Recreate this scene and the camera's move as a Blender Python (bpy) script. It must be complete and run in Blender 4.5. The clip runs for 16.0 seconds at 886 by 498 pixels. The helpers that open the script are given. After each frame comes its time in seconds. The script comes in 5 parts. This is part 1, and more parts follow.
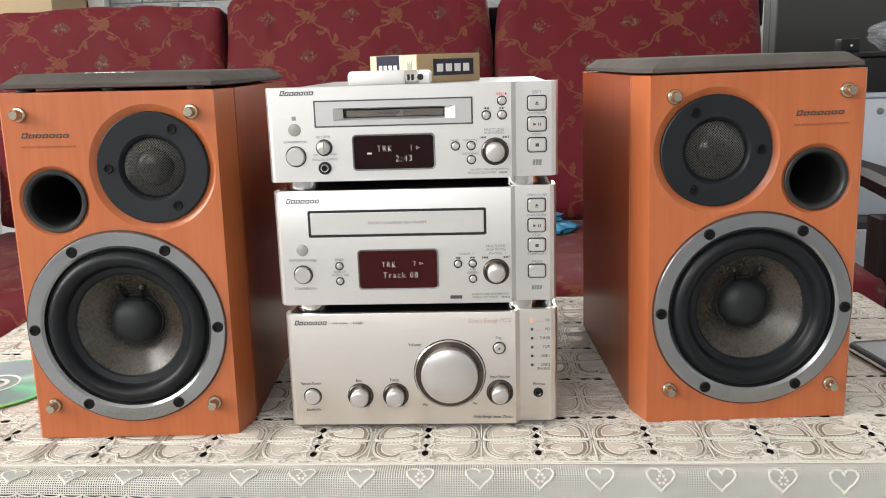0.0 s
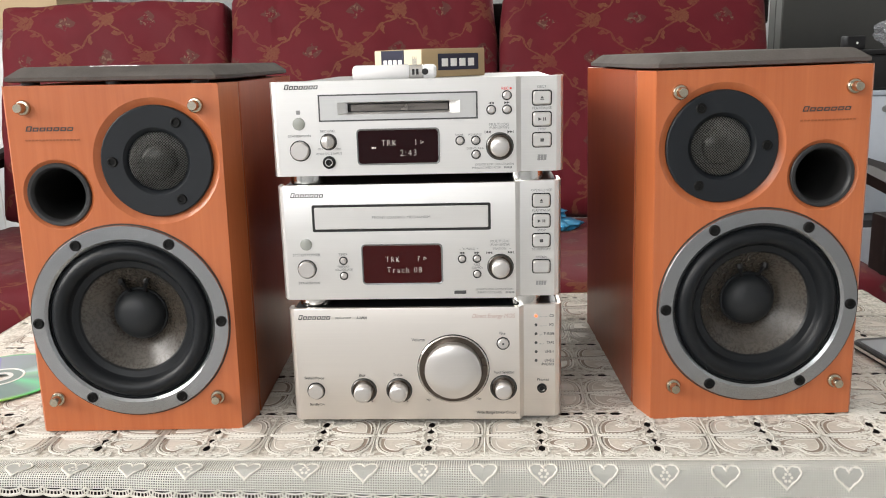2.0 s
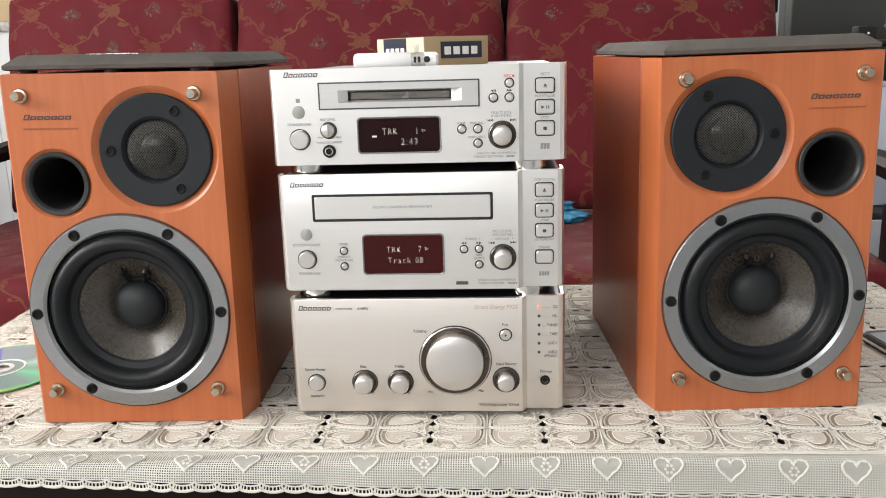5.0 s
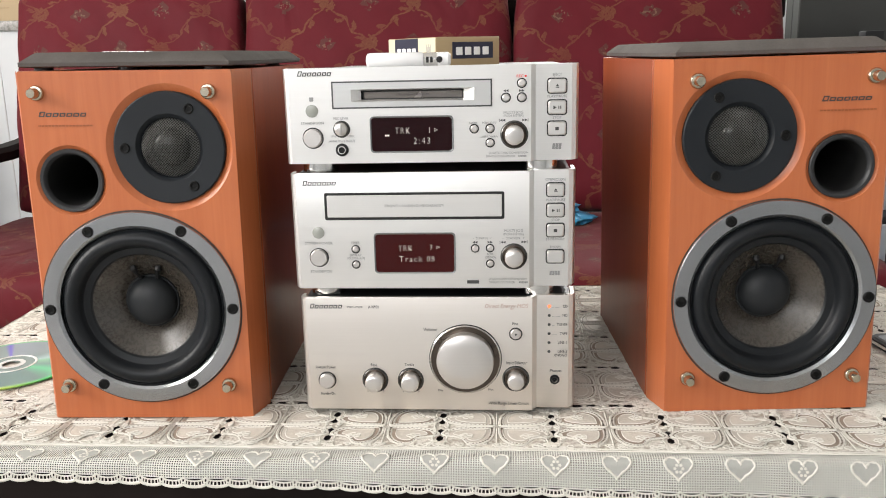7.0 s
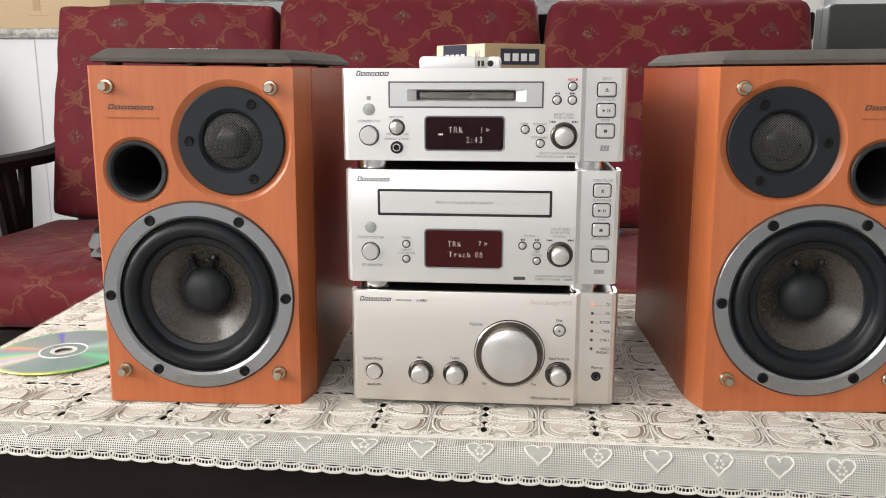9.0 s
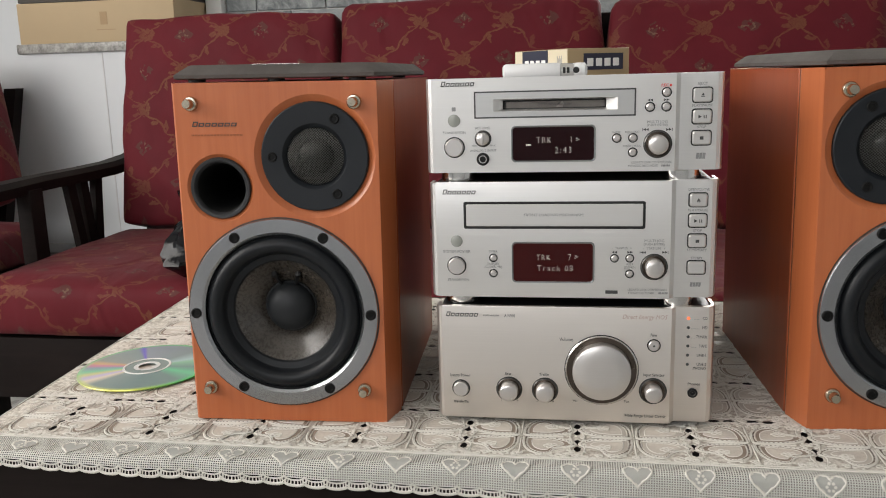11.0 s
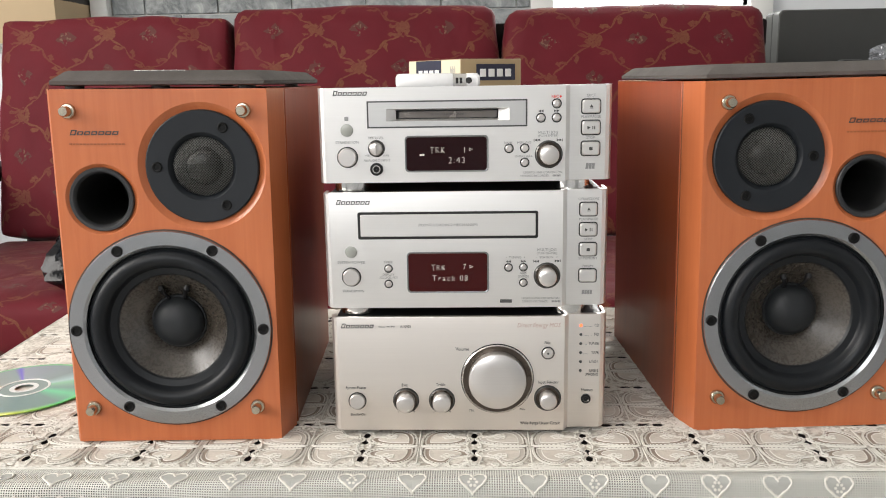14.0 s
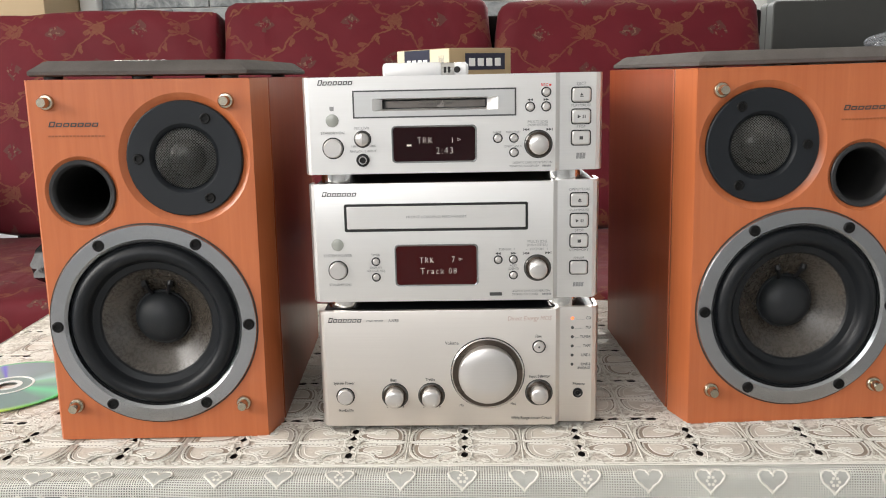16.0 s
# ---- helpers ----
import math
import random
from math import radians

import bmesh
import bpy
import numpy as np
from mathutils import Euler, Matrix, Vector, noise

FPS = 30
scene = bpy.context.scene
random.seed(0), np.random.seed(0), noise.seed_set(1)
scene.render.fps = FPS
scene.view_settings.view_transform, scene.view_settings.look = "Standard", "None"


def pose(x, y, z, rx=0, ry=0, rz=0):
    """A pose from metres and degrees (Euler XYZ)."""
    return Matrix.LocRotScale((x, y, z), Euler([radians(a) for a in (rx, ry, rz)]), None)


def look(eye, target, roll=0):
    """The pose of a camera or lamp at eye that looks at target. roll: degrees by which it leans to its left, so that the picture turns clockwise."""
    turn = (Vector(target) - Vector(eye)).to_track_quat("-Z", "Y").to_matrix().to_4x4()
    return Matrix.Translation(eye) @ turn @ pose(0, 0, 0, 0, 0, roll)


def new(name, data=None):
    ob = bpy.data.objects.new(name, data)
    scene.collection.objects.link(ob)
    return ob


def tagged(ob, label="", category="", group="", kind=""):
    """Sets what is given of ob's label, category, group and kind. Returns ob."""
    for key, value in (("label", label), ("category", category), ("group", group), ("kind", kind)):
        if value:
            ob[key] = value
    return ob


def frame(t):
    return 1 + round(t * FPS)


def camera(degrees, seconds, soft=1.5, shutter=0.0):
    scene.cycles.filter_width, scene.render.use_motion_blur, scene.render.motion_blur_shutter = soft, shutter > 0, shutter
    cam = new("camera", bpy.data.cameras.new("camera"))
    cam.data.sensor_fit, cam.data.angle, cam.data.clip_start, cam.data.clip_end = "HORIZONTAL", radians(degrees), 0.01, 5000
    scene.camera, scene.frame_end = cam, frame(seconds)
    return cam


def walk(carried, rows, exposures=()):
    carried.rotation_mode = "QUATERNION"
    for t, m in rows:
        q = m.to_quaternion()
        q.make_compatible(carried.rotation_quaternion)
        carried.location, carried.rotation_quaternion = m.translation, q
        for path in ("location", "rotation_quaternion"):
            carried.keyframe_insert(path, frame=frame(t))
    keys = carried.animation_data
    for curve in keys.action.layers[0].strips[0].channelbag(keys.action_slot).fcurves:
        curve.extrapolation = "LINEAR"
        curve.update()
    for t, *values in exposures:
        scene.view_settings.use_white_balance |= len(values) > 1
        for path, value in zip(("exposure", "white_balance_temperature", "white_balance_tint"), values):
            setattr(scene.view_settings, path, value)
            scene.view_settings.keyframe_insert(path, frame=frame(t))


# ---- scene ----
cam = camera(55.2, 16.0, soft=1.05)
PATH = [
    (0, (0.00000, 0.00000, 0.72068), (-0.1099, 1.9493, 0.2867), -1.74),
    (0.5, (-0.00015, -0.00007, 0.72165), (-0.1124, 1.9493, 0.2887), -1.64),
    (1, (-0.00160, 0.00132, 0.71988), (-0.1174, 1.9501, 0.2854), -1.62),
    (1.5, (-0.00217, 0.00147, 0.71877), (-0.1206, 1.9496, 0.2820), -1.58),
    (2, (-0.00075, 0.00102, 0.71908), (-0.1184, 1.9483, 0.2781), -1.55),
    (2.5, (0.00129, 0.00103, 0.71973), (-0.1194, 1.9485, 0.2805), -1.53),
    (3, (0.00386, 0.00102, 0.72025), (-0.1184, 1.9492, 0.2847), -1.48),
    (3.5, (0.00395, 0.00303, 0.71792), (-0.1220, 1.9506, 0.2809), -1.51),
    (4, (0.00381, 0.00516, 0.71697), (-0.1281, 1.9506, 0.2723), -1.57),
    (6.5, (0.00283, 0.01066, 0.71293), (-0.1410, 1.9514, 0.2517), -1.55),
    (7, (-0.00180, 0.00455, 0.71373), (-0.1476, 1.9476, 0.2627), -1.27),
    (7.5, (-0.00684, -0.01064, 0.70980), (-0.1624, 1.9368, 0.2819), -0.90),
    (8, (-0.01385, -0.01995, 0.70162), (-0.1773, 1.9314, 0.2950), -0.41),
    (10.5, (-0.03985, -0.01801, 0.70670), (-0.3030, 1.9220, 0.2980), -0.80),
    (11, (-0.04948, -0.00489, 0.70914), (-0.3605, 1.9287, 0.3035), -1.61),
    (11.5, (-0.05850, 0.00229, 0.71029), (-0.3626, 1.9344, 0.2924), -1.76),
    (12, (-0.06205, 0.00659, 0.70923), (-0.3367, 1.9412, 0.2828), -1.42),
    (12.5, (-0.05952, 0.00646, 0.71039), (-0.2993, 1.9461, 0.2859), -1.15),
    (13, (-0.05647, 0.00879, 0.71050), (-0.2471, 1.9556, 0.2939), -1.06),
    (13.5, (-0.05313, 0.00550, 0.71023), (-0.1833, 1.9600, 0.3063), -0.95),
    (14, (-0.04617, 0.00059, 0.70979), (-0.1231, 1.9603, 0.3180), -0.91),
    (14.5, (-0.03996, -0.00030, 0.71006), (-0.0872, 1.9614, 0.3233), -0.88),
    (15, (-0.03789, 0.00057, 0.71116), (-0.0777, 1.9626, 0.3251), -1.02),
    (15.5, (-0.04033, 0.00699, 0.70736), (-0.0915, 1.9676, 0.3158), -1.09),
    (16, (-0.04137, 0.01160, 0.70574), (-0.1088, 1.9692, 0.3017), -1.21),
]
walk(cam, [(t, look(eye, target, roll)) for t, eye, target, roll in PATH],
     [(0, 0.29), (4, 0.31), (7, 0.32), (8, 0.31), (10.5, -0.10), (11, -0.27), (11.5, -0.14), (12.5, -0.02), (13.5, -0.09), (14, 0.22), (14.5, 0.38), (15, 0.33), (16, 0.22)])

# ---- light and exposure ----
world = bpy.data.worlds.new("sky")
scene.world = world
world.use_nodes = True
wn, wl = world.node_tree.nodes, world.node_tree.links
sky = wn.new("ShaderNodeTexSky")
sky.sky_type = "NISHITA"
sky.sun_disc = False
sky.sun_elevation, sky.sun_rotation = radians(42), radians(-60)
wl.new(sky.outputs[0], wn["Background"].inputs[0])
wn["Background"].inputs[1].default_value = 0.12


def window_light(name, m, w, h, watts, colour):
    lamp = bpy.data.lights.new(name, "AREA")
    lamp.shape, lamp.size, lamp.size_y, lamp.energy, lamp.color = "RECTANGLE", w, h, watts, colour
    new(name, lamp).matrix_world = m


# daylight coming in at the window openings (left wall, wall behind the camera, back wall)
window_light("window_light_left", look((-2.56, -0.05, 1.65), (-0.4, 1.2, 0.70)), 1.9, 1.4, 84, (1.0, 0.95, 0.89))
window_light("window_light_front", look((-1.25, -2.3, 1.75), (-0.3, 1.0, 0.7)), 1.7, 1.3, 33, (1.0, 0.98, 0.96))
window_light("window_light_back", look((0.50, 2.73, 1.45), (0.2, 0.2, 0.5)), 0.55, 0.95, 16, (1.0, 0.97, 0.92))

# ---- materials ----
class Net:
    """A small wrapper to write node trees shortly."""

    def __init__(self, name):
        self.m = bpy.data.materials.new(name)
        self.m.use_nodes = True
        self.n, self.l = self.m.node_tree.nodes, self.m.node_tree.links
        self.b = self.n["Principled BSDF"]

    def node(self, kind, **sets):
        x = self.n.new("ShaderNode" + kind)
        for k, v in sets.items():
            if k == "op":
                x.operation = v
            elif k == "dims":
                x.noise_dimensions = v
        return x

    def put(self, socket, v):
        if isinstance(v, bpy.types.NodeSocket):
            self.l.new(v, socket)
        elif isinstance(v, (tuple, list)):
            socket.default_value = (*v, 1.0) if len(v) == 3 and len(socket.default_value) == 4 else v
        else:
            socket.default_value = v

    def math(self, op, a, b=0.0, c=0.0):
        x = self.node("Math", op=op)
        for s, v in zip(x.inputs, (a, b, c)):
            self.put(s, v)
        return x.outputs[0]

    def coords(self, kind="Object"):
        return self.node("TexCoord").outputs[kind]

    def scaled(self, vec, s):
        x = self.node("Mapping")
        self.put(x.inputs["Vector"], vec)
        x.inputs["Scale"].default_value = s if isinstance(s, tuple) else (s, s, s)
        return x.outputs[0]

    def noise(self, vec, scale, detail=3.0, rough=0.5, distort=0.0):
        x = self.node("TexNoise")
        self.put(x.inputs["Vector"], vec)
        x.inputs["Scale"].default_value, x.inputs["Detail"].default_value = scale, detail
        x.inputs["Roughness"].default_value, x.inputs["Distortion"].default_value = rough, distort
        return x.outputs[0]

    def ramp(self, f, stops):
        x = self.node("ValToRGB")
        self.put(x.inputs[0], f)
        e = x.color_ramp.elements
        while len(e) < len(stops):
            e.new(0.5)
        for i, (p, c) in enumerate(stops):
            e[i].position, e[i].color = p, (*c, 1.0) if len(c) == 3 else c
        return x.outputs[0]

    def mix(self, f, a, b, blend="MIX"):
        x = self.node("MixRGB")
        x.blend_type = blend
        for s, v in zip(x.inputs, (f, a, b)):
            self.put(s, v)
        return x.outputs[0]

    def bump(self, h, strength=0.2, dist=0.001):
        x = self.node("Bump")
        x.inputs["Strength"].default_value, x.inputs["Distance"].default_value = strength, dist
        self.put(x.inputs["Height"], h)
        self.l.new(x.outputs[0], self.b.inputs["Normal"])

    def set(self, **k):
        names = dict(colour="Base Color", rough="Roughness", metal="Metallic", spec="Specular IOR Level", coat="Coat Weight",
                     coat_rough="Coat Roughness", aniso="Anisotropic", emit="Emission Color", glow="Emission Strength",
                     trans="Transmission Weight", ior="IOR", alpha="Alpha", sheen="Sheen Weight", film="Thin Film Thickness")
        for key, v in k.items():
            self.put(self.b.inputs[names[key]], v)
        return self


def plain(name, colour, rough=0.5, metal=0.0, grain=60.0, var=0.12, bump=0.08, dist=0.0004, **more):
    """One colour with two scales of variation in tone, a varied gloss and fine relief."""
    n = Net(name)
    c = n.coords()
    f, g = n.noise(c, grain, 4), n.noise(c, grain * 0.08, 2)
    lo, hi = tuple(v * (1 - var) for v in colour), tuple(min(1, v * (1 + var)) for v in colour)
    n.set(colour=n.mix(n.math("MULTIPLY_ADD", g, 0.6, n.math("MULTIPLY", f, 0.4)), lo, hi), metal=metal,
          rough=n.math("MULTIPLY_ADD", f, 0.12, rough - 0.06), **more)
    if bump:
        n.bump(f, bump, dist)
    return n.m


def brushed(name, colour, rough=0.34, metal=0.85):
    """Fine-brushed aluminium with grain along x."""
    n = Net(name)
    c = n.coords()
    streak = n.noise(n.scaled(c, (12, 900, 1500)), 1.0, 3)
    cloud = n.noise(c, 14, 3)
    n.set(colour=n.mix(streak, tuple(v * 0.96 for v in colour), tuple(min(1, v * 1.03) for v in colour)), metal=metal,
          rough=n.math("MULTIPLY_ADD", cloud, 0.08, n.math("MULTIPLY_ADD", streak, 0.06, rough - 0.06)))
    n.bump(streak, 0.04, 0.0002)
    return n.m


def wood(name, dark, light, grain=(60, 60, 4), rough=0.32, coat=0.25, bump=0.05, spec=0.4):
    """Straight-grained wood; the grain runs along the axis with the small number."""
    n = Net(name)
    c = n.coords()
    wob = n.noise(c, 5, 2)
    s = n.scaled(c, grain)
    fine, broad = n.noise(s, 4.0, 5, 0.6, 0.4), n.noise(s, 0.8, 3, 0.5, 1.2)
    f = n.math("MULTIPLY_ADD", fine, 0.30, n.math("MULTIPLY_ADD", broad, 0.35, n.math("MULTIPLY", wob, 0.35)))
    col = n.ramp(f, [(0.30, dark), (0.70, light)])
    n.set(colour=col, rough=n.math("MULTIPLY_ADD", fine, 0.10, rough - 0.05), coat=coat, coat_rough=0.25, spec=spec)
    n.bump(fine, bump, 0.0004)
    return n.m


def red_fabric():
    """Dark red upholstery with a woven gold trellis of scrolls, knots and small dark flower bunches."""
    n = Net("red_fabric")
    c = n.coords("Object")
    w1, w2 = n.noise(c, 16, 2), n.noise(n.scaled(c, 1.3), 21, 2)
    sep = n.node("SeparateXYZ")
    n.put(sep.inputs[0], c)
    x = n.math("MULTIPLY_ADD", n.math("SUBTRACT", w1, 0.5), 0.022, sep.outputs[0])
    # height and depth together, so that the pattern runs over the edge onto the seat
    z = n.math("MULTIPLY_ADD", n.math("SUBTRACT", w2, 0.5), 0.022, n.math("ADD", sep.outputs[2], sep.outputs[1]))
    u, v = n.math("DIVIDE", x, 0.211), n.math("DIVIDE", z, 0.20)

    def near(a):
        return n.math("ABSOLUTE", n.math("SUBTRACT", n.math("FRACT", n.math("ADD", a, 100.5)), 0.5))

    a, b = n.math("ADD", u, v), n.math("SUBTRACT", u, v)

    def branch(across, along):
        """A scrolling stem with leaves and curls on alternate sides."""
        turn = n.math("MULTIPLY", along, 2 * math.pi * 2)
        d = n.math("ADD", n.math("SUBTRACT", n.math("FRACT", n.math("ADD", across, 100.5)), 0.5), n.math("MULTIPLY", n.math("SINE", turn), 0.028))
        stem = n.math("LESS_THAN", n.math("ABSOLUTE", d), n.math("MULTIPLY_ADD", n.noise(c, 60, 2), 0.060, -0.014))
        side = n.math("ABSOLUTE", n.math("SUBTRACT", d, n.math("MULTIPLY", n.math("SINE", n.math("ADD", turn, 1.1)), 0.085)))
        bud = n.math("GREATER_THAN", n.math("ABSOLUTE", n.math("SINE", n.math("ADD", turn, 0.6))), 0.72)
        leaf = n.math("MULTIPLY", n.math("LESS_THAN", side, n.math("MULTIPLY_ADD", n.noise(c, 85, 2), 0.15, -0.035)), bud)
        return n.math("MAXIMUM", stem, leaf)

    p, q = near(a), near(b)
    knot = n.math("MULTIPLY", n.math("LESS_THAN", n.math("MAXIMUM", p, q), 0.105), n.math("GREATER_THAN", n.noise(c, 95, 1), 0.42))
    gold = n.math("MAXIMUM", n.math("MAXIMUM", branch(a, b), branch(b, a)), knot)
    gold = n.math("MULTIPLY", gold, n.math("MULTIPLY_ADD", n.noise(c, 260, 2), 1.3, 0.15))
    far = n.math("MINIMUM", p, q)
    bunch = n.math("MULTIPLY", n.math("GREATER_THAN", far, 0.38), n.math("GREATER_THAN", n.noise(c, 70, 2), 0.47))
    spark = n.math("MULTIPLY", n.math("GREATER_THAN", far, 0.41), n.math("GREATER_THAN", n.noise(c, 130, 1), 0.60))
    weave = n.noise(n.scaled(c, (1, 1, 3.5)), 420, 2)
    red = n.mix(n.noise(c, 7, 3), (0.082, 0.0055, 0.0105), (0.138, 0.0105, 0.018))
    col = n.mix(n.math("MULTIPLY", bunch, 0.5), red, (0.085, 0.055, 0.040))
    col = n.mix(n.math("MULTIPLY", spark, 0.45), col, (0.22, 0.16, 0.10))
    col = n.mix(n.math("MULTIPLY", gold, n.math("MULTIPLY_ADD", n.noise(c, 11, 3), 0.95, -0.05)), col, (0.205, 0.100, 0.043))
    n.set(colour=n.mix(0.25, col, n.mix(weave, (0.4, 0.4, 0.4), (1, 1, 1)), "MULTIPLY"), rough=0.66, sheen=0.04, spec=0.18)
    n.bump(n.math("MULTIPLY_ADD", n.noise(n.scaled(c, (1.0, 1.0, 0.6)), 7, 2, 0.5, 0.9), 36.0, n.math("MULTIPLY_ADD", gold, 0.5, weave)), 0.35, 0.0010)
    return n.m


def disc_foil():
    """The recorded side of a disc: silver, its rainbow glints painted as wedges and a rim of colour."""
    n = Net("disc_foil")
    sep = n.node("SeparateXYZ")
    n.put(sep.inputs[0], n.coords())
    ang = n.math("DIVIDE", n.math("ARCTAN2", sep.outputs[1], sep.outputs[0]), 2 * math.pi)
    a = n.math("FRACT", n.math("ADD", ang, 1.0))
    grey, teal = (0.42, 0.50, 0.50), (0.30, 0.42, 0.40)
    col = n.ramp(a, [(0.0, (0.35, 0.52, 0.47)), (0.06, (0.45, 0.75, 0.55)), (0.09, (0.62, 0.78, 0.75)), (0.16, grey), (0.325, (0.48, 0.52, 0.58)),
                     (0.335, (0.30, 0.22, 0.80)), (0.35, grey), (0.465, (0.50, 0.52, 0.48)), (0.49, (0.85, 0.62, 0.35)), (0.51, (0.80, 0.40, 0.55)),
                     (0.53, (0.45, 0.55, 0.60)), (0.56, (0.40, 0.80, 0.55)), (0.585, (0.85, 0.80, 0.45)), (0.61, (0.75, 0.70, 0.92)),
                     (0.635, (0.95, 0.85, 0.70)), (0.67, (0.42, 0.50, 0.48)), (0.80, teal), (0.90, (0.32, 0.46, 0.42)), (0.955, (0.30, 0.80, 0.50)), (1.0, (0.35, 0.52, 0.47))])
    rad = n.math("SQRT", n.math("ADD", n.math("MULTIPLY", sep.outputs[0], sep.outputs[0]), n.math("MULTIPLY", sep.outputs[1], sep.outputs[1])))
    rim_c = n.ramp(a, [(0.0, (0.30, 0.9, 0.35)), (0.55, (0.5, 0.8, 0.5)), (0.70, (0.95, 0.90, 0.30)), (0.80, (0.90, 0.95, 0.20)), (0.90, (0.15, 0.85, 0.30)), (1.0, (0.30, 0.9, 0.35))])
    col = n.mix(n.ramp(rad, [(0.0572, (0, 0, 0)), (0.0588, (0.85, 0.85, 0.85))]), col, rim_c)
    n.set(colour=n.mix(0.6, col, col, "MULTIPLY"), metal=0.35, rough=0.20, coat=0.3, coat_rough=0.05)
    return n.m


def slate():
    n = Net("slate_tile")
    c = n.coords("Object")
    rnd = n.node("ObjectInfo").outputs["Random"]
    tint = n.ramp(rnd, [(0.0, (0.085, 0.098, 0.105)), (0.5, (0.135, 0.15, 0.157)), (1.0, (0.20, 0.218, 0.225))])
    f = n.noise(c, 24, 6, 0.65, 0.8)
    n.set(colour=n.mix(n.ramp(f, [(0.35, (0, 0, 0)), (0.75, (1, 1, 1))]), tint, (0.42, 0.44, 0.44)), rough=0.62)
    n.bump(f, 0.5, 0.004)
    return n.m


def stone_ledge():
    n = Net("granite")
    c = n.coords()
    n.set(colour=n.ramp(n.noise(c, 45, 5, 0.7), [(0.3, (0.10, 0.10, 0.09)), (0.5, (0.32, 0.31, 0.29)), (0.7, (0.55, 0.54, 0.52))]), rough=0.35)
    return n.m


def floor_tile():
    n = Net("floor_tile")
    c = n.coords()
    n.set(colour=n.mix(n.noise(c, 3, 4), (0.36, 0.36, 0.35), (0.46, 0.45, 0.43)), rough=n.math("MULTIPLY_ADD", n.noise(c, 30, 3), 0.2, 0.2))
    return n.m


def cone_paper():
    n = Net("cone_paper")
    c = n.coords()
    sep = n.node("SeparateXYZ")
    n.put(sep.inputs[0], c)
    r = n.math("SQRT", n.math("ADD", n.math("MULTIPLY", sep.outputs[0], sep.outputs[0]), n.math("MULTIPLY", sep.outputs[2], sep.outputs[2])))
    ribs = n.math("SINE", n.math("MULTIPLY", r, 5200))
    f = n.noise(c, 90, 5, 0.65)
    fleck = n.noise(c, 520, 3, 0.6)
    col = n.mix(f, (0.022, 0.018, 0.0145), (0.062, 0.051, 0.040))
    n.set(colour=n.mix(n.ramp(fleck, [(0.52, (0, 0, 0)), (0.72, (0.40, 0.40, 0.40))]), col, (0.135, 0.112, 0.086)), rough=n.math("MULTIPLY_ADD", fleck, 0.18, 0.19), spec=0.8)
    n.bump(n.math("MULTIPLY_ADD", ribs, 0.08, f), 0.18, 0.0006)
    return n.m


def lace_ground():
    """The thin tulle between the lace cords: finely netted, greyish beige."""
    n = Net("lace_ground")
    c = n.coords()
    sep = n.node("SeparateXYZ")
    n.put(sep.inputs[0], c)
    u, v = n.math("MULTIPLY", sep.outputs[0], 4200), n.math("MULTIPLY", sep.outputs[1], 4200)
    net = n.math("MULTIPLY", n.math("SINE", u), n.math("SINE", v))
    # darker speckle puts the shade of crevices between the cords into the colour
    patch = n.ramp(n.math("MULTIPLY_ADD", n.noise(c, 70, 2), 0.35, n.math("MULTIPLY", n.noise(c, 300, 2), 0.65)), [(0.40, (0.42, 0.38, 0.32)), (0.56, (0.86, 0.82, 0.745))])
    n.set(colour=n.mix(n.math("MULTIPLY_ADD", net, 0.3, 0.35), patch, (0.42, 0.385, 0.335)), rough=0.85, spec=0.2)
    n.bump(n.noise(c, 900, 2), 0.3, 0.0006)
    return n.m


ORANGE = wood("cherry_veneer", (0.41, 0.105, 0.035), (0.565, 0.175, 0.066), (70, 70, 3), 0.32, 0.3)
# darker tone of the cherry, for the cabinet behind the front board
ORANGE_SIDE = wood("darker_cherry_veneer", (0.28, 0.058, 0.018), (0.41, 0.097, 0.031), (60, 60, 4), 0.38, 0.25)
DARKWOOD = wood("dark_stained_wood", (0.006, 0.0045, 0.0045), (0.017, 0.012, 0.011), (6, 50, 50), 0.50, 0.0, 0.05, 0.09)
SILVER = brushed("silver_aluminium", (0.80, 0.79, 0.775), 0.36, 0.80)
CHAMPAGNE = brushed("champagne_aluminium", (0.77, 0.727, 0.682), 0.36, 0.80)
KNOB = brushed("turned_aluminium", (0.71, 0.685, 0.665), 0.30, 0.85)
KEYFACE = brushed("key_silver", (0.66, 0.65, 0.635), 0.42, 0.7)
SHEET = plain("silver_sheet", (0.60, 0.60, 0.60), 0.42, 0.6)
CHASSIS = plain("black_chassis", (0.018, 0.018, 0.020), 0.38, 0.2)
CHROME = plain("chrome", (0.75, 0.74, 0.72), 0.16, 1.0, bump=0)
NICKEL = plain("pale_nickel", (0.52, 0.47, 0.37), 0.24, 1.0, bump=0)
BLACK = plain("black_plastic", (0.010, 0.010, 0.011), 0.42, spec=0.3)
# dark tone stands in for the shade of knob recesses that lie flat
RECESS = plain("dark_bright_recess", (0.11, 0.09, 0.075), 0.28, 0.9, bump=0)
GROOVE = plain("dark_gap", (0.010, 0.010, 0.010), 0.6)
RUBBER = plain("black_rubber", (0.0085, 0.010, 0.012), 0.40, bump=0.03, spec=0.26)
FLANGE = plain("charcoal_flange", (0.012, 0.0145, 0.018), 0.46, grain=400, bump=0.15, dist=0.0002, spec=0.30)
RING = brushed("grey_ring", (0.38, 0.39, 0.405), 0.24, 0.92)
PORT = plain("port_plastic", (0.026, 0.027, 0.029), 0.42, grain=300, bump=0.05, spec=0.4)
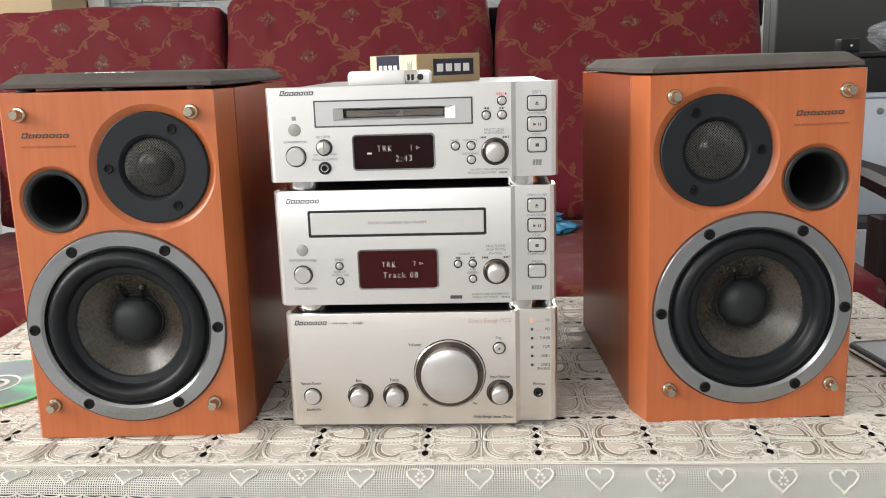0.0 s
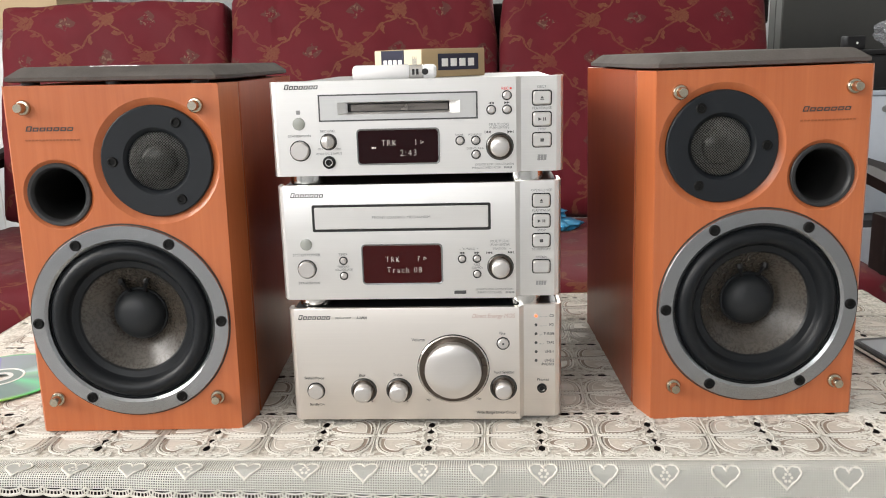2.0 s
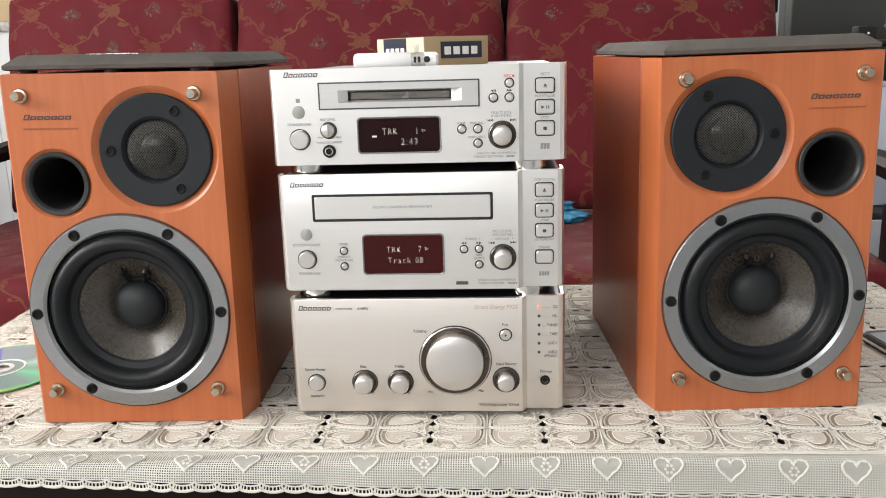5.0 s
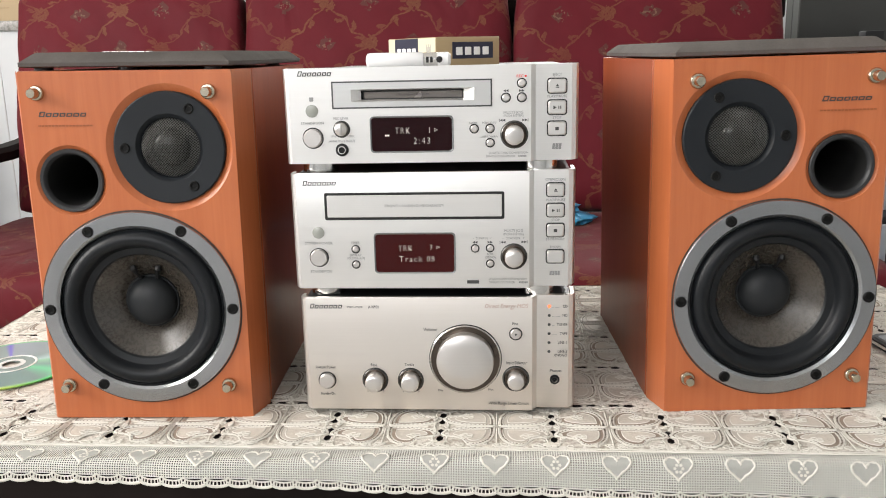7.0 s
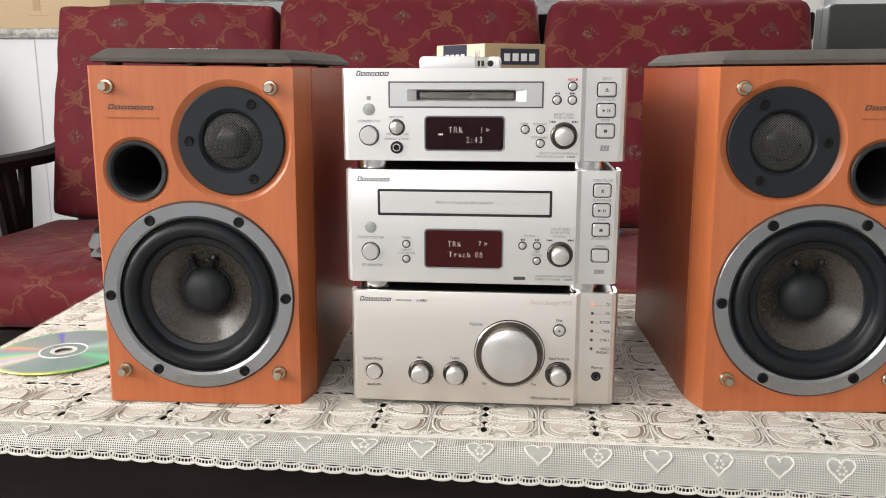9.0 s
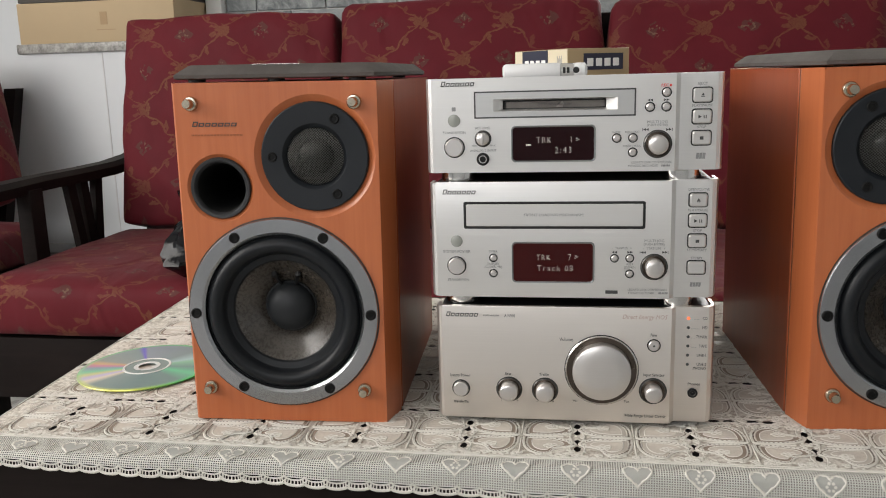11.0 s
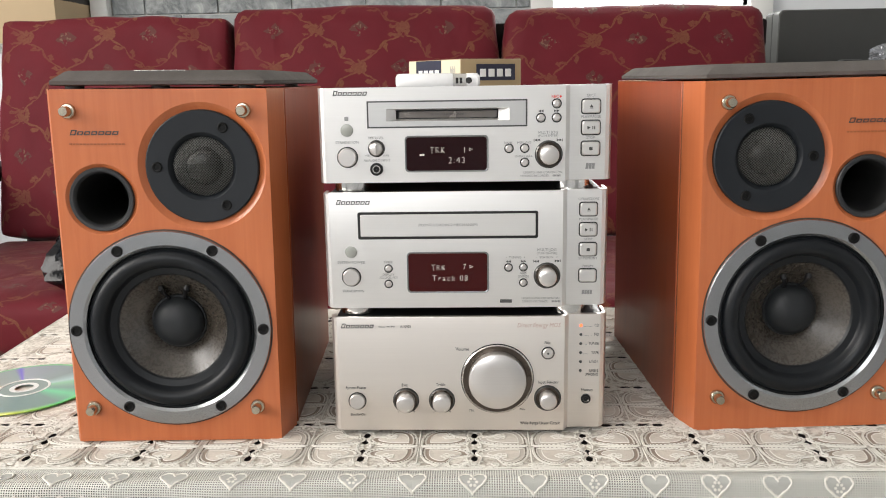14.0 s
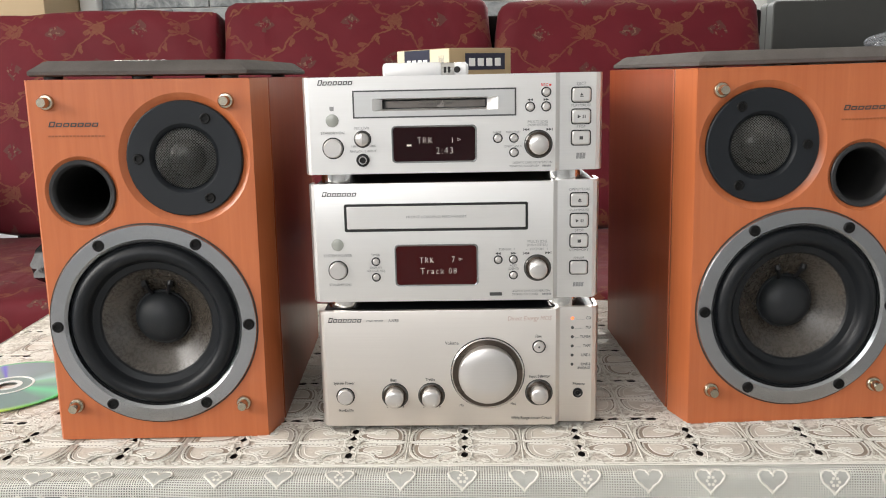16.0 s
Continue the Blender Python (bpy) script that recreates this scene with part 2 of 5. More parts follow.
OUTLINE = plain("dark_rim_gap", (0.035, 0.025, 0.02), 0.6, bump=0)
BEZEL = brushed("display_bezel", (0.24, 0.245, 0.25), 0.30, 0.9)
DARKRING = brushed("dark_collar", (0.13, 0.125, 0.12), 0.28, 0.9)
CONE, FABRIC = cone_paper(), red_fabric()
DOME = plain("matt_dust_cap", (0.014, 0.016, 0.018), 0.48, grain=500, spec=0.35)
GRILLE = plain("grey_grille_cloth", (0.105, 0.095, 0.088), 0.92, grain=700, var=0.35, bump=0.5, dist=0.0006, spec=0.15)
INK = plain("dark_ink", (0.06, 0.06, 0.06), 0.6, bump=0)
WORDMARK = plain("wordmark_ink", (0.045, 0.045, 0.045), 0.5, bump=0)
GREYINK = plain("grey_ink", (0.29, 0.29, 0.29), 0.6, bump=0)
REDINK = plain("red_ink", (0.75, 0.05, 0.04), 0.6, bump=0)
ROSEINK = plain("rose_ink", (0.55, 0.41, 0.36), 0.5, bump=0)
GLASS_MD = plain("smoked_display_glass", (0.014, 0.003, 0.004), 0.16, bump=0, spec=0.18)
GLASS_CD = plain("red_display_glass", (0.044, 0.006, 0.006), 0.16, bump=0, spec=0.2)
LENS = plain("sensor_window", (0.33, 0.34, 0.31), 0.25, bump=0)
WHITEWALL = plain("white_wall_paint", (0.67, 0.69, 0.71), 0.6, grain=25, var=0.05, bump=0.06, dist=0.002)
WHITEFRAME = plain("white_frame_paint", (0.82, 0.82, 0.80), 0.4, var=0.04, bump=0.02)
PLASTER = plain("ceiling_plaster", (0.75, 0.74, 0.72), 0.8, grain=20, var=0.05)
GROUT = plain("white_grout", (0.66, 0.66, 0.64), 0.85)
SLATE, GRANITE, FLOOR = slate(), stone_ledge(), floor_tile()
CARD = plain("brown_cardboard", (0.48, 0.365, 0.225), 0.75, grain=18, var=0.10, bump=0.1)
GREYCARD = plain("dark_printed_card", (0.075, 0.070, 0.065), 0.6, grain=12, var=0.4)
LITCARD = plain("lit_box_card", (0.66, 0.58, 0.42), 0.5, var=0.06)
TANCARD = plain("tan_box_card", (0.40, 0.29, 0.155), 0.5, var=0.08)
NAVY = plain("navy_print", (0.020, 0.022, 0.045), 0.45, bump=0)
PAPERWHITE = plain("white_print", (0.80, 0.79, 0.76), 0.6, bump=0)
WHITEPLASTIC = plain("white_plastic", (0.80, 0.80, 0.80), 0.25, var=0.03, bump=0)
GREYSHELL = plain("grey_shell", (0.036, 0.037, 0.034), 0.55, grain=300, var=0.15)
BLUE = plain("blue_plastic_bag", (0.03, 0.22, 0.40), 0.35, grain=30, var=0.3, bump=0.6, dist=0.004)
BLACKBAG = plain("black_plastic_bag", (0.004, 0.0045, 0.006), 0.16, grain=35, var=0.4, bump=0.35, dist=0.006, spec=0.22)
MAT = plain("straw_mat", (0.40, 0.32, 0.20), 0.8, grain=150, var=0.3, bump=0.4)
CORD = plain("lace_cord", (0.74, 0.715, 0.655), 0.8, grain=900, var=0.16, bump=0.4, dist=0.0003, spec=0.2)
TAUPE = plain("heart_taupe", (0.33, 0.27, 0.22), 0.75, grain=600, var=0.2, bump=0.4, dist=0.0003, spec=0.2)
HEARTFILL = plain("heart_satin", (0.62, 0.57, 0.50), 0.6, grain=330, var=0.35, bump=0.8, dist=0.0005, spec=0.2)
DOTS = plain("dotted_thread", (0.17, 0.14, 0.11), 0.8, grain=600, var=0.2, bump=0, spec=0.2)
HEARTEDGE = plain("heart_edge", (0.58, 0.53, 0.47), 0.75, grain=600, var=0.2, bump=0.4, dist=0.0003, spec=0.2)
HEMTHREAD = plain("hem_thread", (0.70, 0.695, 0.64), 0.85, grain=900, var=0.12, bump=0, spec=0.2)
LACE, FOIL = lace_ground(), disc_foil()
AMBER = Net("amber_lamp").set(colour=(0.9, 0.2, 0.03), emit=(1.0, 0.10, 0.04), glow=1.8).m
VFD = Net("display_glow").set(colour=(0.75, 0.68, 0.62), emit=(1.0, 0.86, 0.78), glow=0.20).m
SCREW = plain("black_screw", (0.006, 0.006, 0.006), 0.5, bump=0, spec=0.18)
DRIVER = plain("dark_tweeter_dome", (0.05, 0.05, 0.045), 0.18, 0.3, bump=0)
STEEL = plain("dark_steel_wire", (0.26, 0.265, 0.26), 0.34, 0.95, bump=0)
SKYGLOW = Net("bright_sky").set(colour=(0.8, 0.85, 0.9), emit=(0.95, 0.98, 1.0), glow=2.5).m
CLEARBAG = Net("clear_film").set(colour=(0.42, 0.44, 0.48), rough=0.18, alpha=0.26, spec=0.6).m
SCREEN = plain("phone_glass", (0.30, 0.32, 0.34), 0.08, bump=0)

# ---- mesh helpers ----
def smooth(me, deg=35):
    for p in me.polygons:
        p.use_smooth = True
    me.set_sharp_from_angle(angle=radians(deg))


def mesh_of(name, bm, material, deg=35, recalc=True):
    if recalc:
        bmesh.ops.recalc_face_normals(bm, faces=bm.faces)
    me = bpy.data.meshes.new(name)
    bm.to_mesh(me)
    bm.free()
    me.materials.append(material)
    smooth(me, deg)
    return me


def part(name, bm, material, parent, label="", deg=35):
    ob = new(name, mesh_of(name, bm, material, deg))
    ob.parent = parent
    return tagged(ob, label)


def thing(name, m, label, category, group="", kind=""):
    ob = new(name)
    ob.empty_display_size = 0.03
    ob.matrix_basis = m
    return tagged(ob, label, category, group, kind)


def solid(name, bm, material, m, label="", category="", group="", kind="", deg=35, shift=None):
    if shift:   # moves the pattern over the thing, not the thing
        bmesh.ops.translate(bm, verts=bm.verts, vec=Vector(shift) * -1)
        m = m @ Matrix.Translation(shift)
    ob = new(name, mesh_of(name, bm, material, deg))
    ob.matrix_basis = m
    return tagged(ob, label, category, group, kind)


def box(x0, x1, y0, y1, z0, z1, bevel=0.0, seg=2, bm=None):
    out = bm or bmesh.new()
    vs = [out.verts.new((x, y, z)) for z in (z0, z1) for y in (y0, y1) for x in (x0, x1)]
    fs = [out.faces.new([vs[i] for i in f]) for f in ((0, 2, 3, 1), (4, 5, 7, 6), (0, 1, 5, 4), (2, 6, 7, 3), (0, 4, 6, 2), (1, 3, 7, 5))]
    if bevel:
        es = list({e for f in fs for e in f.edges})
        bmesh.ops.bevel(out, geom=es, offset=bevel, segments=seg, affect="EDGES", profile=0.5)
    return out


def rrect(x0, x1, z0, z1, r, n=5):
    pts = []
    for cx, cz, a0 in ((x1 - r, z1 - r, 0), (x0 + r, z1 - r, 90), (x0 + r, z0 + r, 180), (x1 - r, z0 + r, 270)):
        for i in range(n + 1):
            a = radians(a0 + 90 * i / n)
            pts.append((cx + r * math.cos(a), cz + r * math.sin(a)))
    return pts


def circle(cx, cz, r, n=32):
    return [(cx + r * math.cos(2 * math.pi * i / n), cz + r * math.sin(2 * math.pi * i / n)) for i in range(n)]


def loft(rings, cap=(True, True), bm=None):
    """Closed rings of equally many points, joined to one another in order."""
    out = bm or bmesh.new()
    vr = [[out.verts.new(p) for p in r] for r in rings]
    k = len(vr[0])
    for a, b in zip(vr, vr[1:]):
        for i in range(k):
            out.faces.new((a[i], a[(i + 1) % k], b[(i + 1) % k], b[i]))
    if cap[0]:
        out.faces.new(vr[0])
    if cap[1]:
        out.faces.new(vr[-1])
    return out


def plate(outline, y0, y1, bevel=0.0, bm=None):
    """An upright plate with an outline in x, z; y1 is its front (the smaller y), whose rim is bevelled."""
    cx, cz = sum(p[0] for p in outline) / len(outline), sum(p[1] for p in outline) / len(outline)
    rings = [[(x, y0, z) for x, z in outline], [(x, y1 + bevel, z) for x, z in outline]]
    if bevel:
        w, h = max(p[0] for p in outline) - cx, max(p[1] for p in outline) - cz
        rings.append([(cx + (x - cx) * (1 - bevel / w), y1, cz + (z - cz) * (1 - bevel / h)) for x, z in outline])
    return loft(rings, bm=bm)


def turned(profile, cx=0.0, cz=0.0, n=40, cap=(False, False), bm=None):
    """A shape turned about an axis along y: profile of (radius, y)."""
    return loft([[(cx + r * math.cos(2 * math.pi * i / n), y, cz + r * math.sin(2 * math.pi * i / n)) for i in range(n)] for r, y in profile], cap, bm)


def upright(profile, cx=0.0, cy=0.0, n=32, cap=(True, True), bm=None):
    """A shape turned about an upright axis: profile of (radius, z)."""
    return loft([[(cx + r * math.cos(2 * math.pi * i / n), cy + r * math.sin(2 * math.pi * i / n), z) for i in range(n)] for r, z in profile], cap, bm)


def column(outline, z0, z1, bevel=0.0, bm=None):
    """A prism with an outline in x, y."""
    cx, cy = sum(p[0] for p in outline) / len(outline), sum(p[1] for p in outline) / len(outline)
    w, h = max(p[0] for p in outline) - cx, max(p[1] for p in outline) - cy

    def ring(z, s):
        return [(cx + (x - cx) * (1 - s / w), cy + (y - cy) * (1 - s / h), z) for x, y in outline]

    return loft([ring(z0, bevel), ring(z0 + bevel, 0), ring(z1 - bevel, 0), ring(z1, bevel)] if bevel else [ring(z0, 0), ring(z1, 0)], bm=bm)


def tube(points, r, n=6, closed=False, bm=None, flat=1.0):
    """A cord or rod along points."""
    out = bm or bmesh.new()
    pts = [Vector(p) for p in points]
    rings = []
    for i, p in enumerate(pts):
        a = pts[i - 1] if i or closed else p
        b = pts[(i + 1) % len(pts)] if closed or i + 1 < len(pts) else p
        d = (b - a).normalized()
        up = Vector((0, 0, 1)) if abs(d.z) < 0.9 else Vector((0, 1, 0))
        s = d.cross(up).normalized()
        u = s.cross(d)
        rr = r[i] if isinstance(r, (list, tuple)) else r
        rings.append([out.verts.new(p + s * rr * math.cos(2 * math.pi * k / n) + u * rr * flat * math.sin(2 * math.pi * k / n)) for k in range(n)])
    pairs = list(zip(rings, rings[1:])) + ([(rings[-1], rings[0])] if closed else [])
    for a, b in pairs:
        for k in range(n):
            out.faces.new((a[k], a[(k + 1) % n], b[(k + 1) % n], b[k]))
    if not closed:
        out.faces.new(rings[0])
        out.faces.new(rings[-1])
    return out


def pillow(w, d, h, r, puff=0.02, n=14, wrinkle=0.006, seed=0, bm=None, crease=0.0):
    """A stuffed cushion: a rounded box, bulging in the middle of its faces, with soft creases. Its origin is the middle of its base."""
    out = bm or bmesh.new()
    bmesh.ops.create_cube(out, size=2.0)
    bmesh.ops.subdivide_edges(out, edges=list(out.edges), cuts=n, use_grid_fill=True)
    half = Vector((w / 2, d / 2, h / 2))
    for v in out.verts:
        u = v.co.copy()
        p = Vector([u[i] * half[i] for i in range(3)])
        inner = Vector([max(-half[i] + r, min(half[i] - r, p[i])) for i in range(3)])
        q = p - inner
        if q.length > 1e-9:
            q = q.normalized() * r
            p = inner + q
        for i in range(3):
            j, k = (i + 1) % 3, (i + 2) % 3
            if abs(u[i]) > 0.999:
                p[i] += math.copysign(puff * (1 - u[j] ** 2) * (1 - u[k] ** 2), u[i])
        s = noise.noise(p * 6 + Vector((seed * 7.3, 0, 0))) + 0.5 * noise.noise(p * 14 + Vector((0, seed * 3.1, 0)))
        p += p.normalized() * s * wrinkle
        if crease and u.y < 0:   # slack folds running askew over the front
            fold = 1 - abs(noise.noise(Vector((p.x * 7 + p.z * 5.5, p.z * 2.2 - p.x * 1.5, seed + 2.7)))) * 2.2
            p.y -= crease * max(0.0, fold) * (1 - u.x ** 4) * (1 - u.z ** 6)
        v.co = p + Vector((0, 0, h / 2))
    return out


LETTERS = {}


def lettering(parent, body, x, z, size, material=INK, y=-0.0003, align="CENTER", name="lettering", wide=1.0, slant=0.0, thin=0.0, spread=1.0):
    """Printed words on an upright front face, as a thin raised mesh."""
    key = (body, size, align, wide, slant, thin, spread)
    if key not in LETTERS:
        cu = bpy.data.curves.new("words", "FONT")
        cu.body, cu.size, cu.align_x, cu.align_y, cu.extrude, cu.resolution_u, cu.shear = body, size, align, "CENTER", 0.00008, 2, slant
        cu.offset = thin
        cu.space_character = spread
        tmp = new("words", cu)
        bpy.context.view_layer.update()
        me = bpy.data.meshes.new_from_object(tmp.evaluated_get(bpy.context.evaluated_depsgraph_get()))
        bpy.data.objects.remove(tmp)
        me.transform(pose(0, 0, 0, 90) @ Matrix.Diagonal((wide, 1, 1, 1)))
        LETTERS[key] = me
    me = LETTERS[key].copy()
    me.materials.clear()
    me.materials.append(material)
    ob = new(name, me)
    ob.parent = parent
    ob.matrix_basis = pose(x, y, z)
    return ob


def bars(parent, x0, x1, z, h, count, material=INK, y=-0.0003, slant=0.3, name="mark", gap=0.28, first=1.0, hollow=0.0):
    """A wordmark as a row of plain slanted blocks."""
    step = (x1 - x0) / count
    for i in range(count):
        a, b = x0 + i * step, x0 + (i + 1 - gap) * step
        hh = h * (first if i == 0 else 1.0)
        lo = z - h / 2
        if hollow:
            t = hollow
            rings = [[(p + slant * (q - lo), yy, q) for p, q in ((a + e, lo + e), (b - e, lo + e), (b - e, lo + hh - e), (a + e, lo + hh - e))] for e, yy in ((0.0, y + 0.0003), (0.0, y - 0.0001), (t, y - 0.0001), (t, y + 0.0003))]
            part(name, loft(rings, (False, False)), material, parent)
        else:
            part(name, loft([[(a, yy, lo), (b, yy, lo), (b + slant * hh, yy, lo + hh), (a + slant * hh, yy, lo + hh)] for yy in (y + 0.0003, y - 0.0001)]), material, parent)

# ---- the room ----
BACK = 2.75          # the inner face of the back wall
LEFT, RIGHT, NEAR, TOP = -2.6, 2.6, -2.4, 2.7


def wall(name, bm, m=Matrix(), material=None, label="", category="wall"):
    return solid(name, bm, material or WHITEWALL, m, label or "plain white painted wall", category, kind="structure")


solid("floor", box(LEFT - 0.2, RIGHT + 0.2, NEAR - 0.2, BACK + 0.2, -0.1, 0.0), FLOOR, Matrix(), "pale grey glossy tiled floor", "floor", kind="structure")
solid("ceiling", box(LEFT - 0.2, RIGHT + 0.2, NEAR - 0.2, BACK + 0.2, TOP, TOP + 0.1), PLASTER, Matrix(), "plain off-white plaster ceiling", "ceiling", kind="structure")


def pierced(name, along, a0, a1, p0, p1, holes, label):
    """A wall of real thickness with rectangular openings (b0, b1, z0, z1), made of blocks round them."""
    bm = bmesh.new()
    cuts = sorted({a0, a1, *[h[0] for h in holes], *[h[1] for h in holes]})
    for c0, c1 in zip(cuts, cuts[1:]):
        z = 0.0
        for h in sorted([h for h in holes if h[0] <= c0 and h[1] >= c1], key=lambda h: h[2]):
            if h[2] > z:
                box(*((c0, c1, p0, p1) if along == "x" else (p0, p1, c0, c1)), z, h[2], bm=bm)
            z = h[3]
        box(*((c0, c1, p0, p1) if along == "x" else (p0, p1, c0, c1)), z, TOP, bm=bm)
    return wall(name, bm, label=label)


pierced("wall_north", "x", LEFT - 0.2, RIGHT + 0.2, BACK, BACK + 0.2, [(0.20, 0.80, 0.92, 2.0)], "white painted back wall with a bright window")
pierced("wall_west", "y", NEAR, BACK, LEFT - 0.2, LEFT, [(-1.00, 0.90, 0.95, 2.35)], "white painted side wall with a wide window opening")
wall("wall_east", box(RIGHT, RIGHT + 0.2, NEAR, BACK, 0, TOP))
pierced("wall_south", "x", LEFT - 0.2, RIGHT + 0.2, NEAR - 0.2, NEAR, [(-2.10, -0.40, 1.1, 2.4)], "white painted wall behind with a window opening")

# the window in the back wall
win = thing("window_1", pose(0.50, BACK, 0.92), "white-framed window full of bright daylight", "window", kind="structure")
for i, (a, b, z0, z1) in enumerate(((-0.37, -0.30, -0.05, 1.13), (0.30, 0.37, -0.05, 1.13), (-0.30, 0.30, 1.08, 1.13), (-0.30, 0.30, -0.05, 0.0))):
    part("window_frame", box(a, b, -0.03, 0.05, z0, z1, 0.004), WHITEFRAME, win)
part("pane", box(-0.30, 0.30, 0.10, 0.104, 0.0, 1.08), SKYGLOW, win, "pane full of bright overcast sky")
for nm, m, w, h in (("window_2", look((LEFT - 0.19, -0.05, 1.65), (0, -0.05, 1.65)), 1.9, 1.4), ("window_3", look((-1.25, NEAR - 0.19, 1.75), (-1.25, 0, 1.75)), 1.7, 1.3)):
    w3 = thing(nm, m, "wide window open to the daylight", "window", kind="structure")
    for x in (-w / 2 + 0.02, 0.0, w / 2 - 0.02):
        part("window_frame", box(x - 0.02, x + 0.02, -h / 2, h / 2, -0.05, 0.0, 0.004), WHITEFRAME, w3)

# the slate facing on the back wall, beside a white post
trim = solid("trim", box(-1.244, -1.190, BACK - 0.05, BACK, 0, TOP, 0.004), WHITEFRAME, Matrix(), "white painted upright post", "post", kind="structure")
solid("wall_slate_bed", box(-1.190, 0.13, BACK - 0.006, BACK, 0.0, TOP), GROUT, Matrix(), "pale grout bed of the slate wall facing", "wall", kind="structure")
wall_slate = thing("wall_slate", pose(0, BACK - 0.006, 0), "wall facing of mottled grey slate tiles with white joints", "wall", kind="structure")
# panel joints of the white wall
low = 2.472
solid("wall_low", box(LEFT, -1.272, low, BACK, 0.0, 0.803), WHITEWALL, Matrix(), "low white panelled wall under the stone ledge", "wall", kind="structure")
for x in (-2.35, -1.49):
    solid("trim", box(x - 0.0015, x + 0.0015, low - 0.002, low, 0.0, 0.80), plain("joint_paint", (0.60, 0.59, 0.60), 0.7), Matrix(), "thin joint between white wall panels", "joint", kind="structure")
solid("trim", box(LEFT, -1.27, low - 0.003, low, 0.20, 0.203), plain("joint_line", (0.55, 0.55, 0.54), 0.7), Matrix(), "thin level joint between white wall panels", "joint", kind="structure")

# ---- sofa ----
def fabric_part(name, parent, bm, label=""):
    return part(name, bm, FABRIC, parent, label, 60)


sofa = thing("sofa", pose(-0.28, 1.45, 0), "dark wooden three-seat sofa frame with slatted arms", "sofa")
W = 1.96
part("apron", box(-W / 2, W / 2, 0.02, 0.06, 0.085, 0.215, 0.006), DARKWOOD, sofa)
part("seat_deck", box(-W / 2, W / 2, 0.05, 0.62, 0.19, 0.215, 0.004), DARKWOOD, sofa)
part("back_rail", box(-W / 2, W / 2, 0.80, 0.84, 0.78, 0.85, 0.008), DARKWOOD, sofa)
part("back_rail", box(-W / 2, W / 2, 0.66, 0.70, 0.22, 0.29, 0.008), DARKWOOD, sofa)
for i in range(13):
    x = -0.92 + i * 0.153
    part("back_slat", loft([[(x - 0.02, 0.68, 0.27), (x + 0.02, 0.68, 0.27), (x + 0.02, 0.70, 0.27), (x - 0.02, 0.70, 0.27)], [(x - 0.02, 0.81, 0.80), (x + 0.02, 0.81, 0.80), (x + 0.02, 0.83, 0.80), (x - 0.02, 0.83, 0.80)]]), DARKWOOD, sofa)
for s in (-1, 1):
    x = s * (W / 2 + 0.005)
    pts = [(x + s * 0.02, 0.00, 0.472), (x + s * 0.02, 0.15, 0.484), (x + s * 0.015, 0.32, 0.488), (x + s * 0.01, 0.48, 0.488), (x, 0.60, 0.491), (x - s * 0.005, 0.70, 0.500), (x - s * 0.01, 0.78, 0.520)]
    bm = bmesh.new()
    loft([[(px + a, py, pz + b) for a, b in ((-0.03, -0.016), (0.03, -0.016), (0.034, 0.006), (0.02, 0.017), (-0.02, 0.017), (-0.034, 0.006))] for px, py, pz in pts], bm=bm)
    part("armrest", bm, DARKWOOD, sofa)
    part("leg", box(x - 0.028, x + 0.028, 0.03, 0.085, 0, 0.43, 0.005), DARKWOOD, sofa)
    part("leg", box(x - s * 0.075 - 0.028, x - s * 0.075 + 0.028, 0.72, 0.78, 0, 0.58, 0.005), DARKWOOD, sofa)
    part("arm_post", box(x - 0.018, x + 0.018, 0.245, 0.295, 0.20, 0.48, 0.004), DARKWOOD, sofa)
    part("arm_rail", box(x - 0.018, x + 0.018, 0.08, 0.73, 0.19, 0.24, 0.004), DARKWOOD, sofa)
    for i in range(3):
        y0, y1 = (0.420, 0.475, 0.542)[i], (0.468, 0.505, 0.512)[i]
        part("arm_slat", loft([[(x + a, (y1 if z < 0.3 else y0) + b, z) for a, b in ((-0.008, -0.016), (0.008, -0.016), (0.008, 0.016), (-0.008, 0.016))] for z in (0.22, 0.478)]), DARKWOOD, sofa)

# seat and back cushions lie loose on the frame
SEATX = ((-0.918, 0.645), (-0.270, 0.645), (0.375, 0.645))
for i, (x, w) in enumerate(SEATX):
    solid("seat_cushion", pillow(w - 0.004, 0.60, 0.118, 0.028, 0.012, 14, 0.004, i), FABRIC, pose(x, 1.75, 0.217), "flat seat cushion in dark red floral fabric", "cushion", "sofa seat cushions", deg=60)
for i, (x, w, top, shift) in enumerate(((-0.9415, 0.573, -0.014, (-0.013, 0, 0.033)), (-0.318, 0.650, 0.006, (-0.010, 0, -0.0625)), (0.345, 0.630, -0.006, (0.108, 0, 0.0)))):
    solid("back_cushion", pillow(w, 0.115, 0.555 + top, 0.012 if i == 0 else 0.030, 0.012, 34 if i == 0 else 22, 0.009 if i == 0 else 0.006, i + 5, crease=0.013 if i == 0 else 0.004), FABRIC, pose(x, 2.085, 0.333, -13), "upright back cushion in dark red floral fabric, leaning back", "cushion", "sofa back cushions", deg=60, shift=shift)

